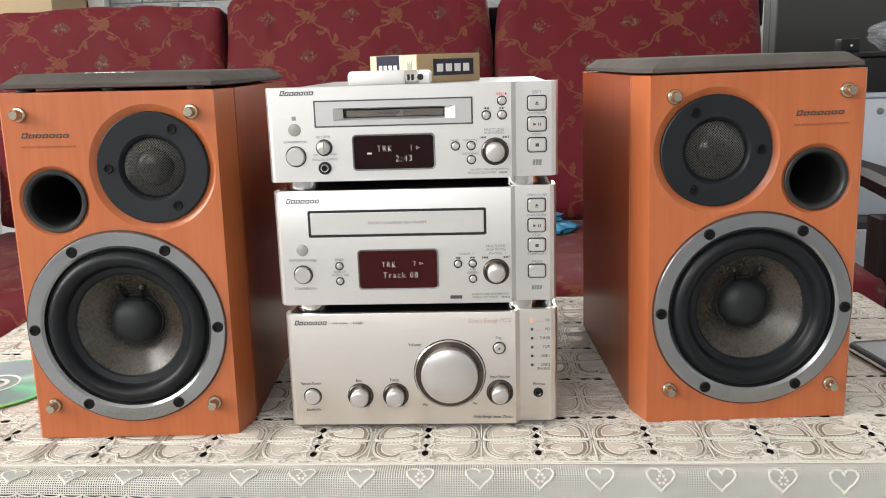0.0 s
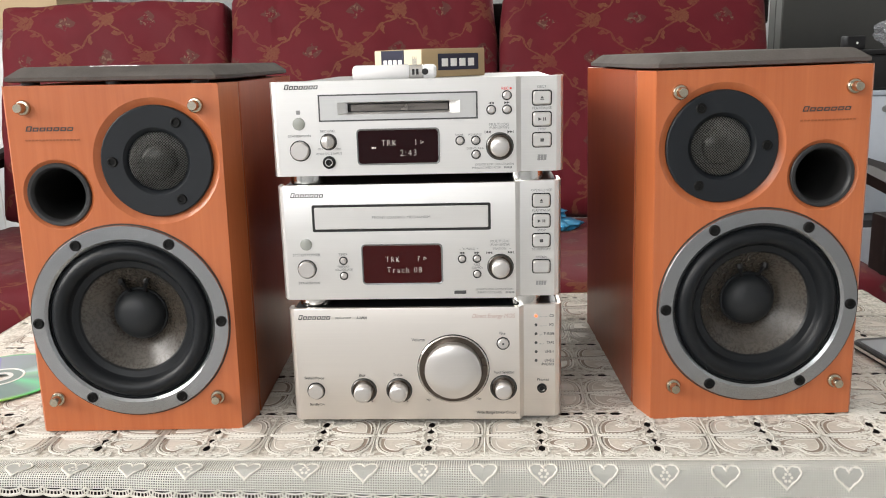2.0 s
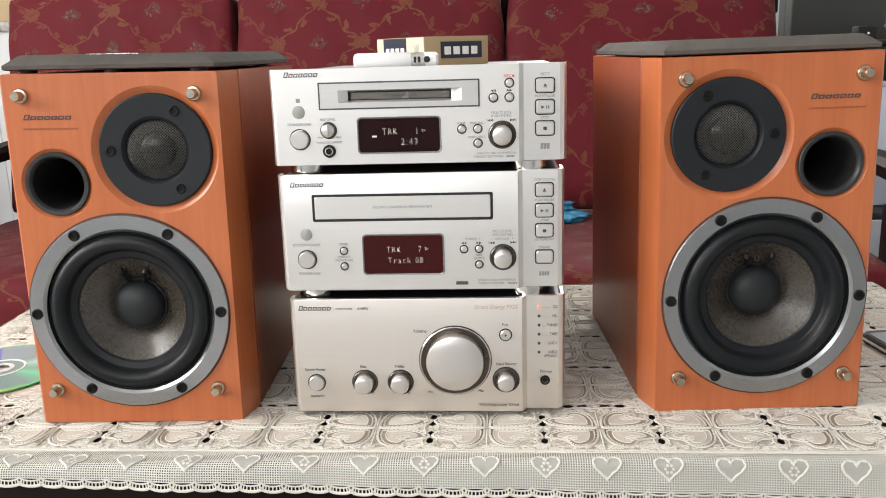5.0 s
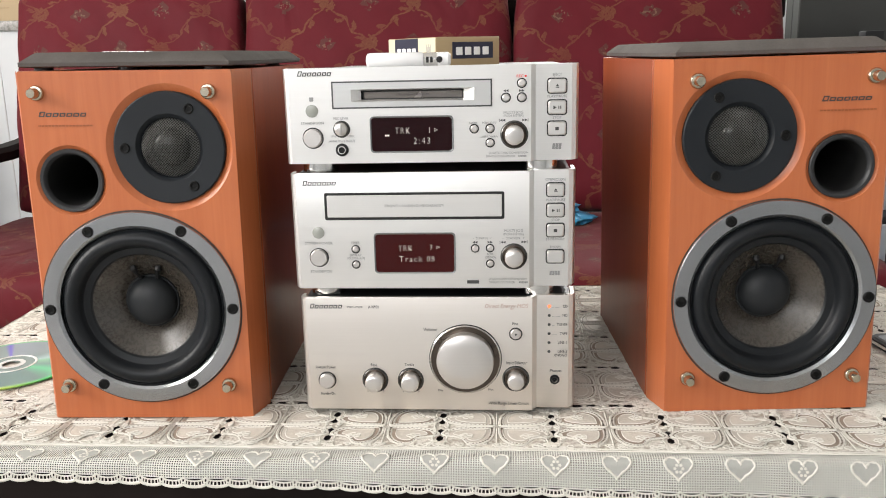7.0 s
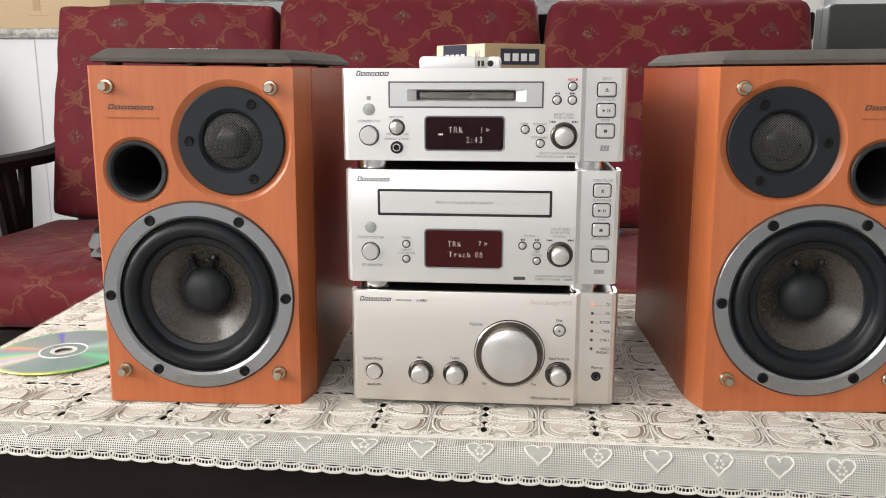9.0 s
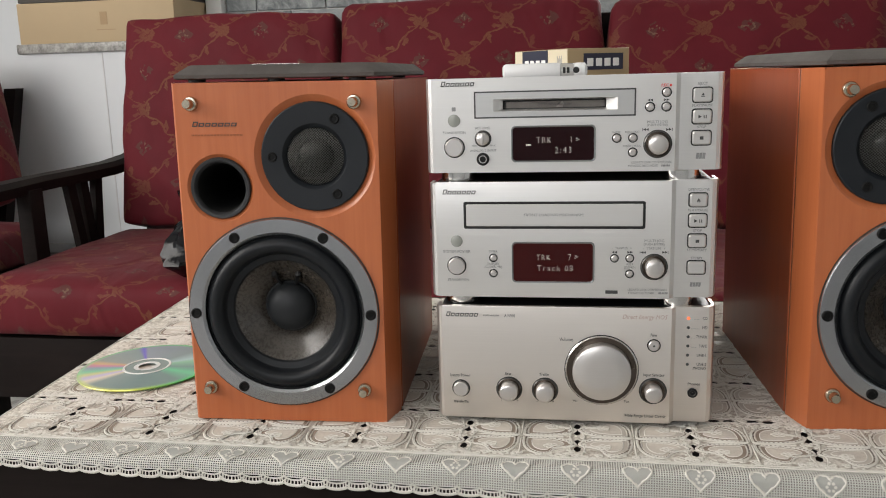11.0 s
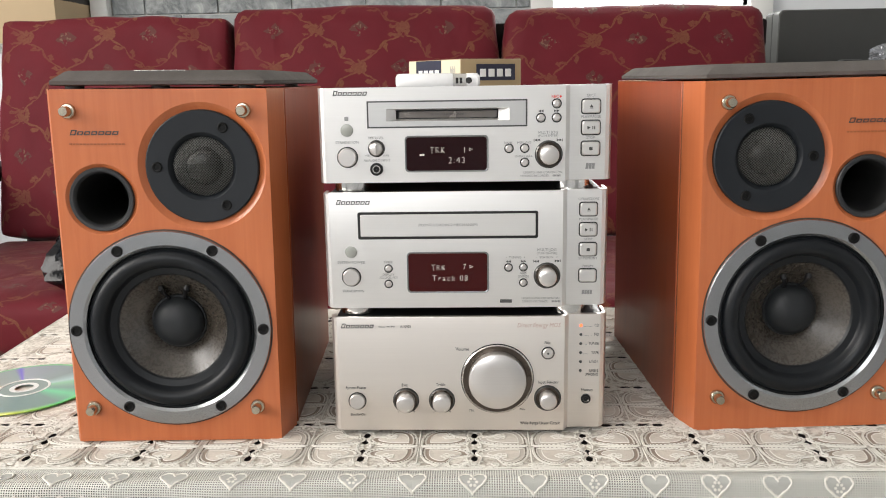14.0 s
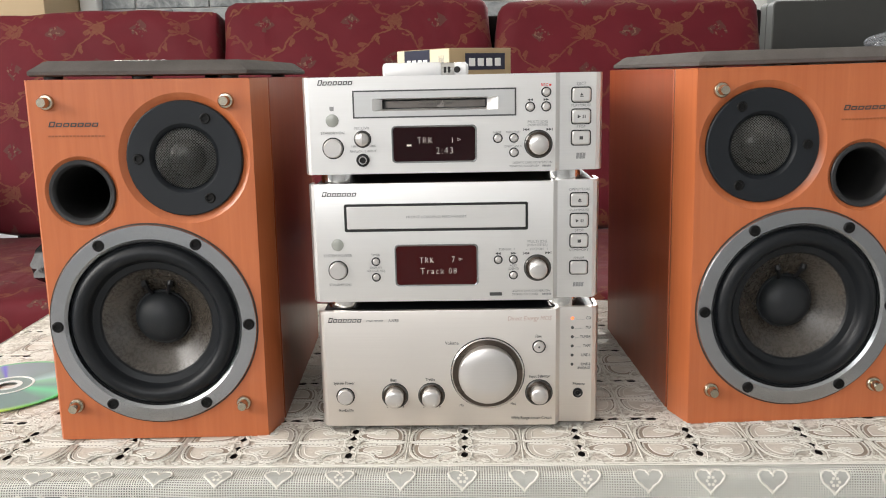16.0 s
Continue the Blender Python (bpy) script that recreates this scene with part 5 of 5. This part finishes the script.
for word, x, z, s, mt in (("Volume", -0.0565, 0.5172, 0.0037, INK), ("Fine", 0.0053, 0.5217, 0.0031, INK), ("Input Selector", 0.0062, 0.4917, 0.0031, INK), ("Bass", -0.0992, 0.4897, 0.0031, INK), ("Treble", -0.0726, 0.4899, 0.0031, INK),
                          ("System Power", -0.1352, 0.4877, 0.0031, INK), ("Standby/On", -0.1345, 0.4668, 0.0027, INK), ("Min", -0.0500, 0.4700, 0.0027, INK), ("Max", -0.0128, 0.4709, 0.0027, INK), ("Wide Range Linear Circuit", 0.0003, 0.4600, 0.0032, INK)):
    lettering(amp, word, x, az(z), s, mt, wide=0.85)
lettering(amp, "Direct Energy MOS", -0.0012, az(0.5350), 0.0046, ROSEINK, slant=0.25, wide=0.85)
bars(amp, *PX, az(0.5347), 0.0026, 7, WORDMARK, first=1.35, name="wordmark_block", gap=0.22, hollow=0.00058)
lettering(amp, "STEREO AMPLIFIER", -0.1112, az(0.5344), 0.0016, INK, wide=0.9)
lettering(amp, "A-N901", -0.0974, az(0.5344), 0.0031, INK, wide=0.8)
for x, z in ((-0.1043, 0.4690), (-0.0925, 0.4690), (-0.0778, 0.4690), (-0.0660, 0.4690)):
    lettering(amp, "-" if x in (-0.1043, -0.0778) else "+", x, az(z), 0.003, INK)

# disc player with tuner
CZ = 0.5485
cdp = unit("disc_player", -0.1542, 0.0176, 0.0482, CZ, 0.6327, SILVER, CHASSIS, "silver disc player and tuner with a front-loading tray", "disc player")


def cz(z):
    return z - CZ


tray = part("disc_tray", plate(rrect(-0.1278, -0.0038, cz(0.6010), cz(0.6168), 0.0008), 0.001, -0.0010, 0.0004), SILVER, cdp, "silver front-loading tray door")
part("tray_gap", plate(rrect(-0.1297, -0.0020, cz(0.5990), cz(0.6186), 0.0014), 0.001, -0.0002), GROOVE, cdp)
lettering(tray, "FRONT LOADING MECHANISM", -0.0656, cz(0.6091), 0.0026, GREYINK, -0.0012, wide=1.15)
cdd = display(cdp, -0.0955, -0.0367, cz(0.5594), cz(0.5896), GLASS_CD)
lettering(cdd, "TRK", -0.0728, cz(0.5780), 0.0062, VFD, -0.0005, wide=0.82, name="characters", thin=-0.00017, spread=1.2)
lettering(cdd, "7", -0.0543, cz(0.5784), 0.0062, VFD, -0.0005, wide=0.82, name="characters", thin=-0.00017, spread=1.2)
play_mark(cdd, -0.0505, cz(0.5788), 0.0009)
lettering(cdd, "Track", -0.0692, cz(0.5702), 0.0062, VFD, -0.0005, wide=1.0, name="characters", thin=-0.00017, spread=1.2)
lettering(cdd, "08", -0.0548, cz(0.5702), 0.0062, VFD, -0.0005, wide=0.90, name="characters", thin=-0.00017, spread=1.2)
part("sensor_window", turned([(0.0043, 0.0004), (0.0043, -0.0004), (0.0040, -0.0006)], -0.1352, cz(0.5899), 28, (False, True)), LENS, cdp, "greyish round sensor window")
button(cdp, -0.1355, cz(0.5717), 0.0060, 0.0032, name="power_button")
for x, z in ((-0.1087, 0.5777), (-0.1088, 0.5664), (-0.0229, 0.5779), (-0.0123, 0.5780), (-0.0123, 0.5667)):
    button(cdp, x, cz(z), 0.0021, 0.0012)
knob(cdp, 0.0045, cz(0.5718), 0.0090, 0.0063, 0.0092, "jog_knob")
for z, sg in ((0.6185, "e"), (0.6040, "p"), (0.5896, "s"), (0.5704, "")):
    key(cdp, 0.0339, cz(z), 0.0118, 0.0090, sg)
for word, x, z, s in (("SYSTEM POWER", -0.1353, 0.5822, 0.0028), ("STANDBY/ON", -0.1345, 0.5612, 0.0025), ("TIMER", -0.1088, 0.5824, 0.0023), ("DISPLAY", -0.1088, 0.5732, 0.0023), ("/CLOCK ADJ", -0.1088, 0.5710, 0.0023), ("-  TUNING  +", -0.0178, 0.5852, 0.0023),
                      ("ASES", -0.0124, 0.5736, 0.0023), ("(DEMO)", -0.0122, 0.5713, 0.0023), ("MULTI JOG", 0.0043, 0.5905, 0.0028), ("(PUSH ENTER)", 0.0043, 0.5880, 0.0023), ("-   STATION   +", 0.0043, 0.5851, 0.0023)):
    lettering(cdp, word, x, cz(z), s, GREYINK)
for word, z in (("OPEN/CLOSE", 0.6257), ("PLAY/PAUSE", 0.6112), ("STOP", 0.5968), ("ST.MEMORY", 0.5829), ("FM/AM", 0.5771)):
    lettering(cdp, word, 0.0340, cz(z), 0.0025, GREYINK, 0.0057)
arrows(cdp, -0.0230, cz(0.5823), -1)
arrows(cdp, -0.0122, cz(0.5823), 1)
arrows(cdp, -0.0031, cz(0.5822), -1, True)
arrows(cdp, 0.0117, cz(0.5824), 1, True)
bars(cdp, *PX, cz(0.6254), 0.0026, 7, WORDMARK, first=1.35, name="wordmark_block", gap=0.22, hollow=0.00058)
part("badge", plate(rrect(-0.0290, -0.0204, cz(0.5520), cz(0.5544), 0.0003), 0.0, -0.0003), INK, cdp)
lettering(cdp, "LEGATO LINK CONVERSION", 0.0000, cz(0.5552), 0.0021, GREYINK)
lettering(cdp, "STEREO CD TUNER", -0.0040, cz(0.5528), 0.0021, GREYINK)
bars(cdp, 0.0080, 0.0145, cz(0.5528), 0.0013, 6, GREYINK, slant=0.0, name="print_block")
bars(cdp, 0.0300, 0.0375, cz(0.5580), 0.0030, 4, GREYINK, 0.0057, 0.1, "mark_block", 0.15)

# recorder
MZ = 0.6395
mdr = unit("disc_recorder", -0.1552, 0.0187, 0.0495, MZ, 0.7052, SILVER, SHEET, "silver minidisc recorder on top of the stack", "disc recorder", opening=(-0.1074, -0.0220, 0.0423, 0.0511))


def mz(z):
    return z - MZ


o, i2 = (-0.1072, -0.0222, mz(0.6820), mz(0.6904)), (-0.1010, -0.0296, mz(0.6832), mz(0.6893))
bm = bmesh.new()
for k in ((-0.1195, o[0], mz(0.6784), mz(0.6950)), (o[1], -0.0110, mz(0.6784), mz(0.6950)), (o[0], o[1], mz(0.6784), o[2]), (o[0], o[1], o[3], mz(0.6950))):
    box(k[0], k[1], -0.0004, 0.0008, k[2], k[3], bm=bm)
slot = part("slot_panel", bm, brushed("slot_silver", (0.60, 0.60, 0.595), 0.36, 0.8), mdr, "satin silver loading panel with a dark slot")
bm = bmesh.new()
g = (-0.1206, -0.0099, mz(0.6774), mz(0.6960))
for k in ((g[0], -0.1195, g[2], g[3]), (-0.0110, g[1], g[2], g[3]), (-0.1195, -0.0110, g[2], mz(0.6784)), (-0.1195, -0.0110, mz(0.6950), g[3])):
    box(k[0], k[1], -0.0003, 0.0005, k[2], k[3], bm=bm)
part("slot_gap", bm, plain("dark_slot_edge", (0.10, 0.10, 0.10), 0.3, 0.8, bump=0), mdr)
# the funnel of the slot, sinking into the front, and its dark mouth
for quad in ([(o[0], 0, o[2]), (o[0], 0, o[3]), (i2[0], 1, i2[3]), (i2[0], 1, i2[2])], [(i2[1], 1, i2[2]), (i2[1], 1, i2[3]), (o[1], 0, o[3]), (o[1], 0, o[2])],
             [(o[0], 0, o[3]), (o[1], 0, o[3]), (i2[1], 1, i2[3]), (i2[0], 1, i2[3])], [(o[0], 0, o[2]), (i2[0], 1, i2[2]), (i2[1], 1, i2[2]), (o[1], 0, o[2])]):
    bm = loft([[(x, (0.0052 if k else -0.0004) + e, z) for x, k, z in quad] for e in (0.0, 0.0006)])
    part("slot_bevel", bm, SILVER, slot)
part("slot_mouth", box(o[0], o[1], 0.0075, 0.0085, o[2], o[3]), GROOVE, slot)
part("slot_shutter", plate(rrect(i2[0] + 0.0022, i2[1] - 0.0012, i2[2] + 0.0006, i2[3] - 0.0010, 0.0004), 0.0075, 0.0066), plain("smoked_shutter", (0.22, 0.20, 0.185), 0.25, 0.6, bump=0), slot)
lettering(slot, "DISC LOADING MECHANISM", -0.0650, (i2[2] + i2[3]) / 2 - 0.0002, 0.0018, GROOVE, 0.0064)
mdd = display(mdr, -0.0950, -0.0366, mz(0.6464), mz(0.6720), GLASS_MD)
lettering(mdd, "TRK", -0.0721, mz(0.6616), 0.0064, VFD, -0.0005, wide=0.82, name="characters", thin=-0.00017, spread=1.2)
lettering(mdd, "1", -0.0534, mz(0.6617), 0.0064, VFD, -0.0005, wide=0.82, name="characters", thin=-0.00017, spread=1.2)
play_mark(mdd, -0.0500, mz(0.6621), 0.0009)
lettering(mdd, "2:43", -0.0587, mz(0.6545), 0.0064, VFD, -0.0005, wide=0.95, name="characters", thin=-0.00017, spread=1.2)
bars(mdd, -0.0845, -0.0812, mz(0.6586), 0.0012, 3, VFD, -0.0005, 0, "small_mark", 0.15)
part("sensor_window", turned([(0.0044, 0.0004), (0.0044, -0.0004), (0.0041, -0.0006)], -0.1350, mz(0.6762), 28, (False, True)), LENS, mdr, "greyish round sensor window")
part("badge", plate(rrect(-0.1364, -0.1336, mz(0.6828), mz(0.6856), 0.0003), 0.0, -0.0003), GREYINK, mdr)
button(mdr, -0.1351, mz(0.6575), 0.0064, 0.0034, name="power_button")
lv = knob(mdr, -0.1147, mz(0.6634), 0.0054, 0.0044, 0.0050, "level_knob")
part("grip", box(-0.1147 - 0.0009, -0.1147 + 0.0009, -0.0068, -0.0045, mz(0.6634) - 0.0040, mz(0.6634) + 0.0040, 0.0004), KNOB, lv)
jk = part("input_jack", turned([(0.0045, 0.0), (0.0045, -0.0014), (0.0030, -0.0016), (0.0020, -0.0003), (0.0001, -0.0003)], -0.1149, mz(0.6491), 24), BLACK, mdr)
part("collar", turned([(0.0031, -0.0015), (0.0028, -0.0022), (0.0022, -0.0022), (0.0021, -0.0008)], -0.1149, mz(0.6491), 24), CHROME, jk)
for x, z, r in ((0.0102, 0.6927, 0.0024), (-0.0006, 0.6831, 0.0024), (0.0102, 0.6831, 0.0024), (-0.0225, 0.6624, 0.0023), (-0.0116, 0.6624, 0.0023), (-0.0116, 0.6526, 0.0023)):
    button(mdr, x, mz(z), r, 0.0012)
knob(mdr, 0.0050, mz(0.6580), 0.0091, 0.0065, 0.0092, "jog_knob")
for z, sg in ((0.6902, "e"), (0.6757, "p"), (0.6613, "s")):
    key(mdr, 0.0344, mz(z), 0.0122, 0.0092, sg)
for word, x, z, s, mt in (("STANDBY/ON", -0.1350, 0.6678, 0.0026, GREYINK), ("REC LEVEL", -0.1148, 0.6708, 0.0023, GREYINK), ("MIN", -0.1208, 0.6585, 0.0019, GREYINK), ("MAX", -0.1080, 0.6585, 0.0019, GREYINK), ("ANALOG 2 INPUT", -0.1146, 0.6551, 0.0023, GREYINK),
                          ("REC", 0.0090, 0.6973, 0.0028, REDINK), ("NAME", -0.0230, 0.6663, 0.0021, GREYINK), ("MENU/NO", -0.0120, 0.6663, 0.0021, GREYINK), ("DISP/CHARA", -0.0122, 0.6568, 0.0021, GREYINK), ("MULTI JOG", 0.0045, 0.6729, 0.0028, GREYINK), ("(PUSH ENTER)", 0.0045, 0.6708, 0.0022, GREYINK),
                          ("LEGATO LINK CONVERSION", 0.0010, 0.6455, 0.0021, GREYINK), ("MINIDISC RECORDER", -0.0045, 0.6432, 0.0021, GREYINK)):
    lettering(mdr, word, x, mz(z), s, mt)
part("red_dot", turned([(0.0008, 0.0), (0.0007, -0.0003)], 0.0128, mz(0.6973), 12, (False, True)), REDINK, mdr)
bars(mdr, 0.0078, 0.0135, mz(0.6432), 0.0013, 6, GREYINK, slant=0.0, name="print_block")
for word, z in (("EJECT", 0.6977), ("PLAY/PAUSE", 0.6831), ("STOP", 0.6686)):
    lettering(mdr, word, 0.0344, mz(z), 0.0025, GREYINK, 0.0057)
arrows(mdr, -0.0006, mz(0.6877), -1)
arrows(mdr, 0.0102, mz(0.6877), 1)
arrows(mdr, -0.0030, mz(0.6679), -1, True)
arrows(mdr, 0.0122, mz(0.6678), 1, True)
bars(mdr, -0.1440, -0.1200, mz(0.7012), 0.0026, 7, INK, first=1.35, name="wordmark_block", gap=0.22, hollow=0.00058)
bars(mdr, 0.0312, 0.0376, mz(0.6490), 0.0040, 3, GREYINK, 0.0057, 0.1, "mark_block", 0.12)

# ---- small things ----
disc = thing("compact_disc", pose(-0.4390, 0.6850, TZ + 0.0030, 0.6, -0.4, 0), "compact disc lying shiny side up on the lace cloth", "disc")
part("foil_ring", upright([(0.0215, 0.0), (0.0600, 0.0), (0.0603, 0.0007), (0.0600, 0.0013), (0.0215, 0.0013), (0.0212, 0.0007), (0.0215, 0.0)], n=96, cap=(False, False)), FOIL, disc, "silver recorded ring with painted rainbow glints")
part("hub", upright([(0.0082, 0.0), (0.0213, 0.0), (0.0213, 0.0012), (0.0135, 0.0012), (0.0082, 0.0012), (0.0080, 0.0006), (0.0082, 0.0)], n=64, cap=(False, False)), plain("clear_hub", (0.20, 0.26, 0.24), 0.12, bump=0), disc, "greenish clear hub ring")
part("bright_ring", upright([(0.0192, 0.0012), (0.0194, 0.0016), (0.0212, 0.0016), (0.0214, 0.0012)], n=64, cap=(False, False)), plain("bright_ring", (0.75, 0.77, 0.74), 0.25, bump=0), disc)
part("hub_label", upright([(0.0076, 0.0013), (0.0118, 0.0014)], n=48, cap=(False, False)), plain("pale_hub", (0.66, 0.68, 0.66), 0.3), disc)

# small card box turned corner-on, on the recorder
TOPZ = 0.7032
cardbox = thing("card_box", pose(-0.0570, 0.7140, TOPZ, 0, 0, 35.4), "small tan card box with navy labels and a painted lit side, on the recorder", "box")
part("box_body", box(0.0, 0.063, 0.0, 0.0825, 0.0, 0.0232, 0.0006), TANCARD, cardbox)
# the light on this left-facing side is put into its paler card colour
part("cream_side", box(-0.0004, 0.0, 0.0006, 0.0819, 0.0006, 0.0226), LITCARD, cardbox, "lit side of the box, painted cream")
part("label", box(0.0155, 0.0560, -0.0005, 0.0, 0.0055, 0.0190), NAVY, cardbox, "navy label")
part("label", box(-0.0009, -0.0004, 0.0290, 0.0690, 0.0050, 0.0226), NAVY, cardbox, "navy label")
for i in range(5):
    part("print_line", box(-0.0006, -0.0004, 0.0080 + i * 0.0016, 0.0087 + i * 0.0016, 0.0050, 0.0175 - 0.002 * (i % 2)), GREYINK, cardbox)
for i in range(4):
    x = 0.0188 + i * 0.0088
    part("white_mark", box(x, x + 0.0062, -0.0009, -0.0005, 0.0085, 0.0150, 0.0003), PAPERWHITE, cardbox)
    y = 0.0320 + i * 0.0088
    part("white_mark", box(-0.0013, -0.0009, y, y + 0.0060, 0.0075, 0.0145, 0.0003), PAPERWHITE, cardbox)

# white lighter lying in front of it
lighter = thing("lighter", pose(-0.0750, 0.6600, TOPZ + 0.0058, 0, 0, 3), "white plastic gas lighter lying on the recorder", "lighter")


def along(profile, bm=None):
    n = 20
    return loft([[(x, r * math.cos(2 * math.pi * i / n), 0.85 * r * math.sin(2 * math.pi * i / n)) for i in range(n)] for x, r in profile], bm=bm)


part("body", along([(-0.0310, 0.0040), (-0.0300, 0.0060), (-0.0280, 0.0067), (0.0110, 0.0067), (0.0125, 0.0060)]), WHITEPLASTIC, lighter, "glossy white plastic body")
part("hood", along([(0.0126, 0.0058), (0.0128, 0.0062), (0.0225, 0.0062), (0.0230, 0.0056)]), CHROME, lighter, "metal hood")
for x in (0.0145, 0.0175):
    part("vent", box(x, x + 0.0020, -0.0066, -0.0050, -0.0022, 0.0022, 0.0003), GROOVE, lighter)
part("wheel", turned([(0.0024, -0.0050), (0.0024, -0.0068), (0.0014, -0.0070)], 0.0245, 0.0, 16, (True, True)), GROOVE, lighter)
part("cap", along([(0.0231, 0.0056), (0.0238, 0.0064), (0.0310, 0.0064), (0.0330, 0.0040)]), WHITEPLASTIC, lighter)

# phone at the table's edge
phone = thing("mobile_phone", pose(0.368, 0.690, TZ + 0.0022, 0, 0, 8), "dark mobile phone lying face up on the lace cloth", "phone")
part("shell", column(rrect(-0.036, 0.036, -0.07, 0.07, 0.009), 0.0, 0.0085, 0.0015), BLACK, phone)
part("screen", column(rrect(-0.032, 0.032, -0.062, 0.062, 0.004), 0.0085, 0.0090), SCREEN, phone, "pale reflecting glass screen")
part("side_rail", column(rrect(-0.0364, 0.0364, -0.0704, 0.0704, 0.009), 0.0030, 0.0056), CHROME, phone)


def crumpled(name, m, w, d, h, material, label, seed, rough=0.35, n=22):
    """A crumpled plastic bag: a knotted, creased sack with a gathered neck."""
    bm = bmesh.new()
    rings = []
    for j in range(n + 1):
        t = j / n
        r = (math.sin(math.pi * min(1, t * 1.25 + 0.12)) ** 0.6 if t < 0.7 else 0.22 + 0.25 * (1 - t) / 0.3 + 0.25 * max(0, t - 0.85) / 0.15)
        ring = []
        for i in range(34):
            a = 2 * math.pi * i / 34
            f = 1 + rough * noise.noise(Vector((math.cos(a) * 2.2, math.sin(a) * 2.2, t * 3.2 + seed))) + rough * 0.5 * noise.noise(Vector((math.cos(a) * 7, math.sin(a) * 7, t * 8 + seed)))
            ring.append((w / 2 * r * f * math.cos(a), d / 2 * r * f * math.sin(a), h * t + 0.02 * h * noise.noise(Vector((a, t * 5, seed)))))
        rings.append(ring)
    rings[0] = [(x, y, 0.0) for x, y, z in rings[0]]
    loft(rings, bm=bm)
    return solid(name, bm, material, m, label, "bag", deg=25)


crumpled("plastic_bag", pose(-0.772, 1.53, 0.338, 0, 0, 20), 0.155, 0.15, 0.165, BLACKBAG, "shiny black plastic bag slumped on the sofa seat", 2.0)
crumpled("plastic_bag", pose(0.138, 1.86, 0.338, 0, 0, 0), 0.108, 0.10, 0.044, BLUE, "crumpled blue plastic bag on the sofa seat", 5.0, 0.32)
crumpled("plastic_bag", pose(1.075, 2.30, 0.7101), 0.17, 0.15, 0.125, CLEARBAG, "clear crumpled plastic bag lying on the black box", 8.0, 0.4)

# ---- slate tiles, one by one ----
TILE, ROW = 0.2340, 0.1125
tile_meshes = []
for k in range(5):
    bm = box(-TILE / 2 + 0.0017, TILE / 2 - 0.0017, -0.009, 0.0, 0.0, 0.1085, 0.002, 1)
    for v in bm.verts:
        if v.co.y < -0.004:
            v.co.y += 0.0025 * noise.noise(Vector((v.co.x * 30 + k * 9, v.co.z * 30, k)))
    tile_meshes.append(mesh_of("slate_tile", bm, SLATE))
for row in range(20):
    x = -1.200 if row % 2 else -1.317
    i = 0
    while x < 0.128:
        a, b = max(x, -1.188), min(x + TILE, 0.128)
        if b - a > 0.02:
            if b - a > TILE - 0.001:
                me = tile_meshes[(row * 3 + i * 2) % 5]
            else:
                me = mesh_of("slate_tile", box(-(b - a) / 2 + 0.0017, (b - a) / 2 - 0.0017, -0.009, 0.0, 0.0, 0.1085, 0.002, 1), SLATE)
            ob = new("slate_tile", me)
            ob.parent = wall_slate
            ob.matrix_basis = pose((a + b) / 2, 0, 0.0265 + row * ROW)
        x += TILE
        i += 1
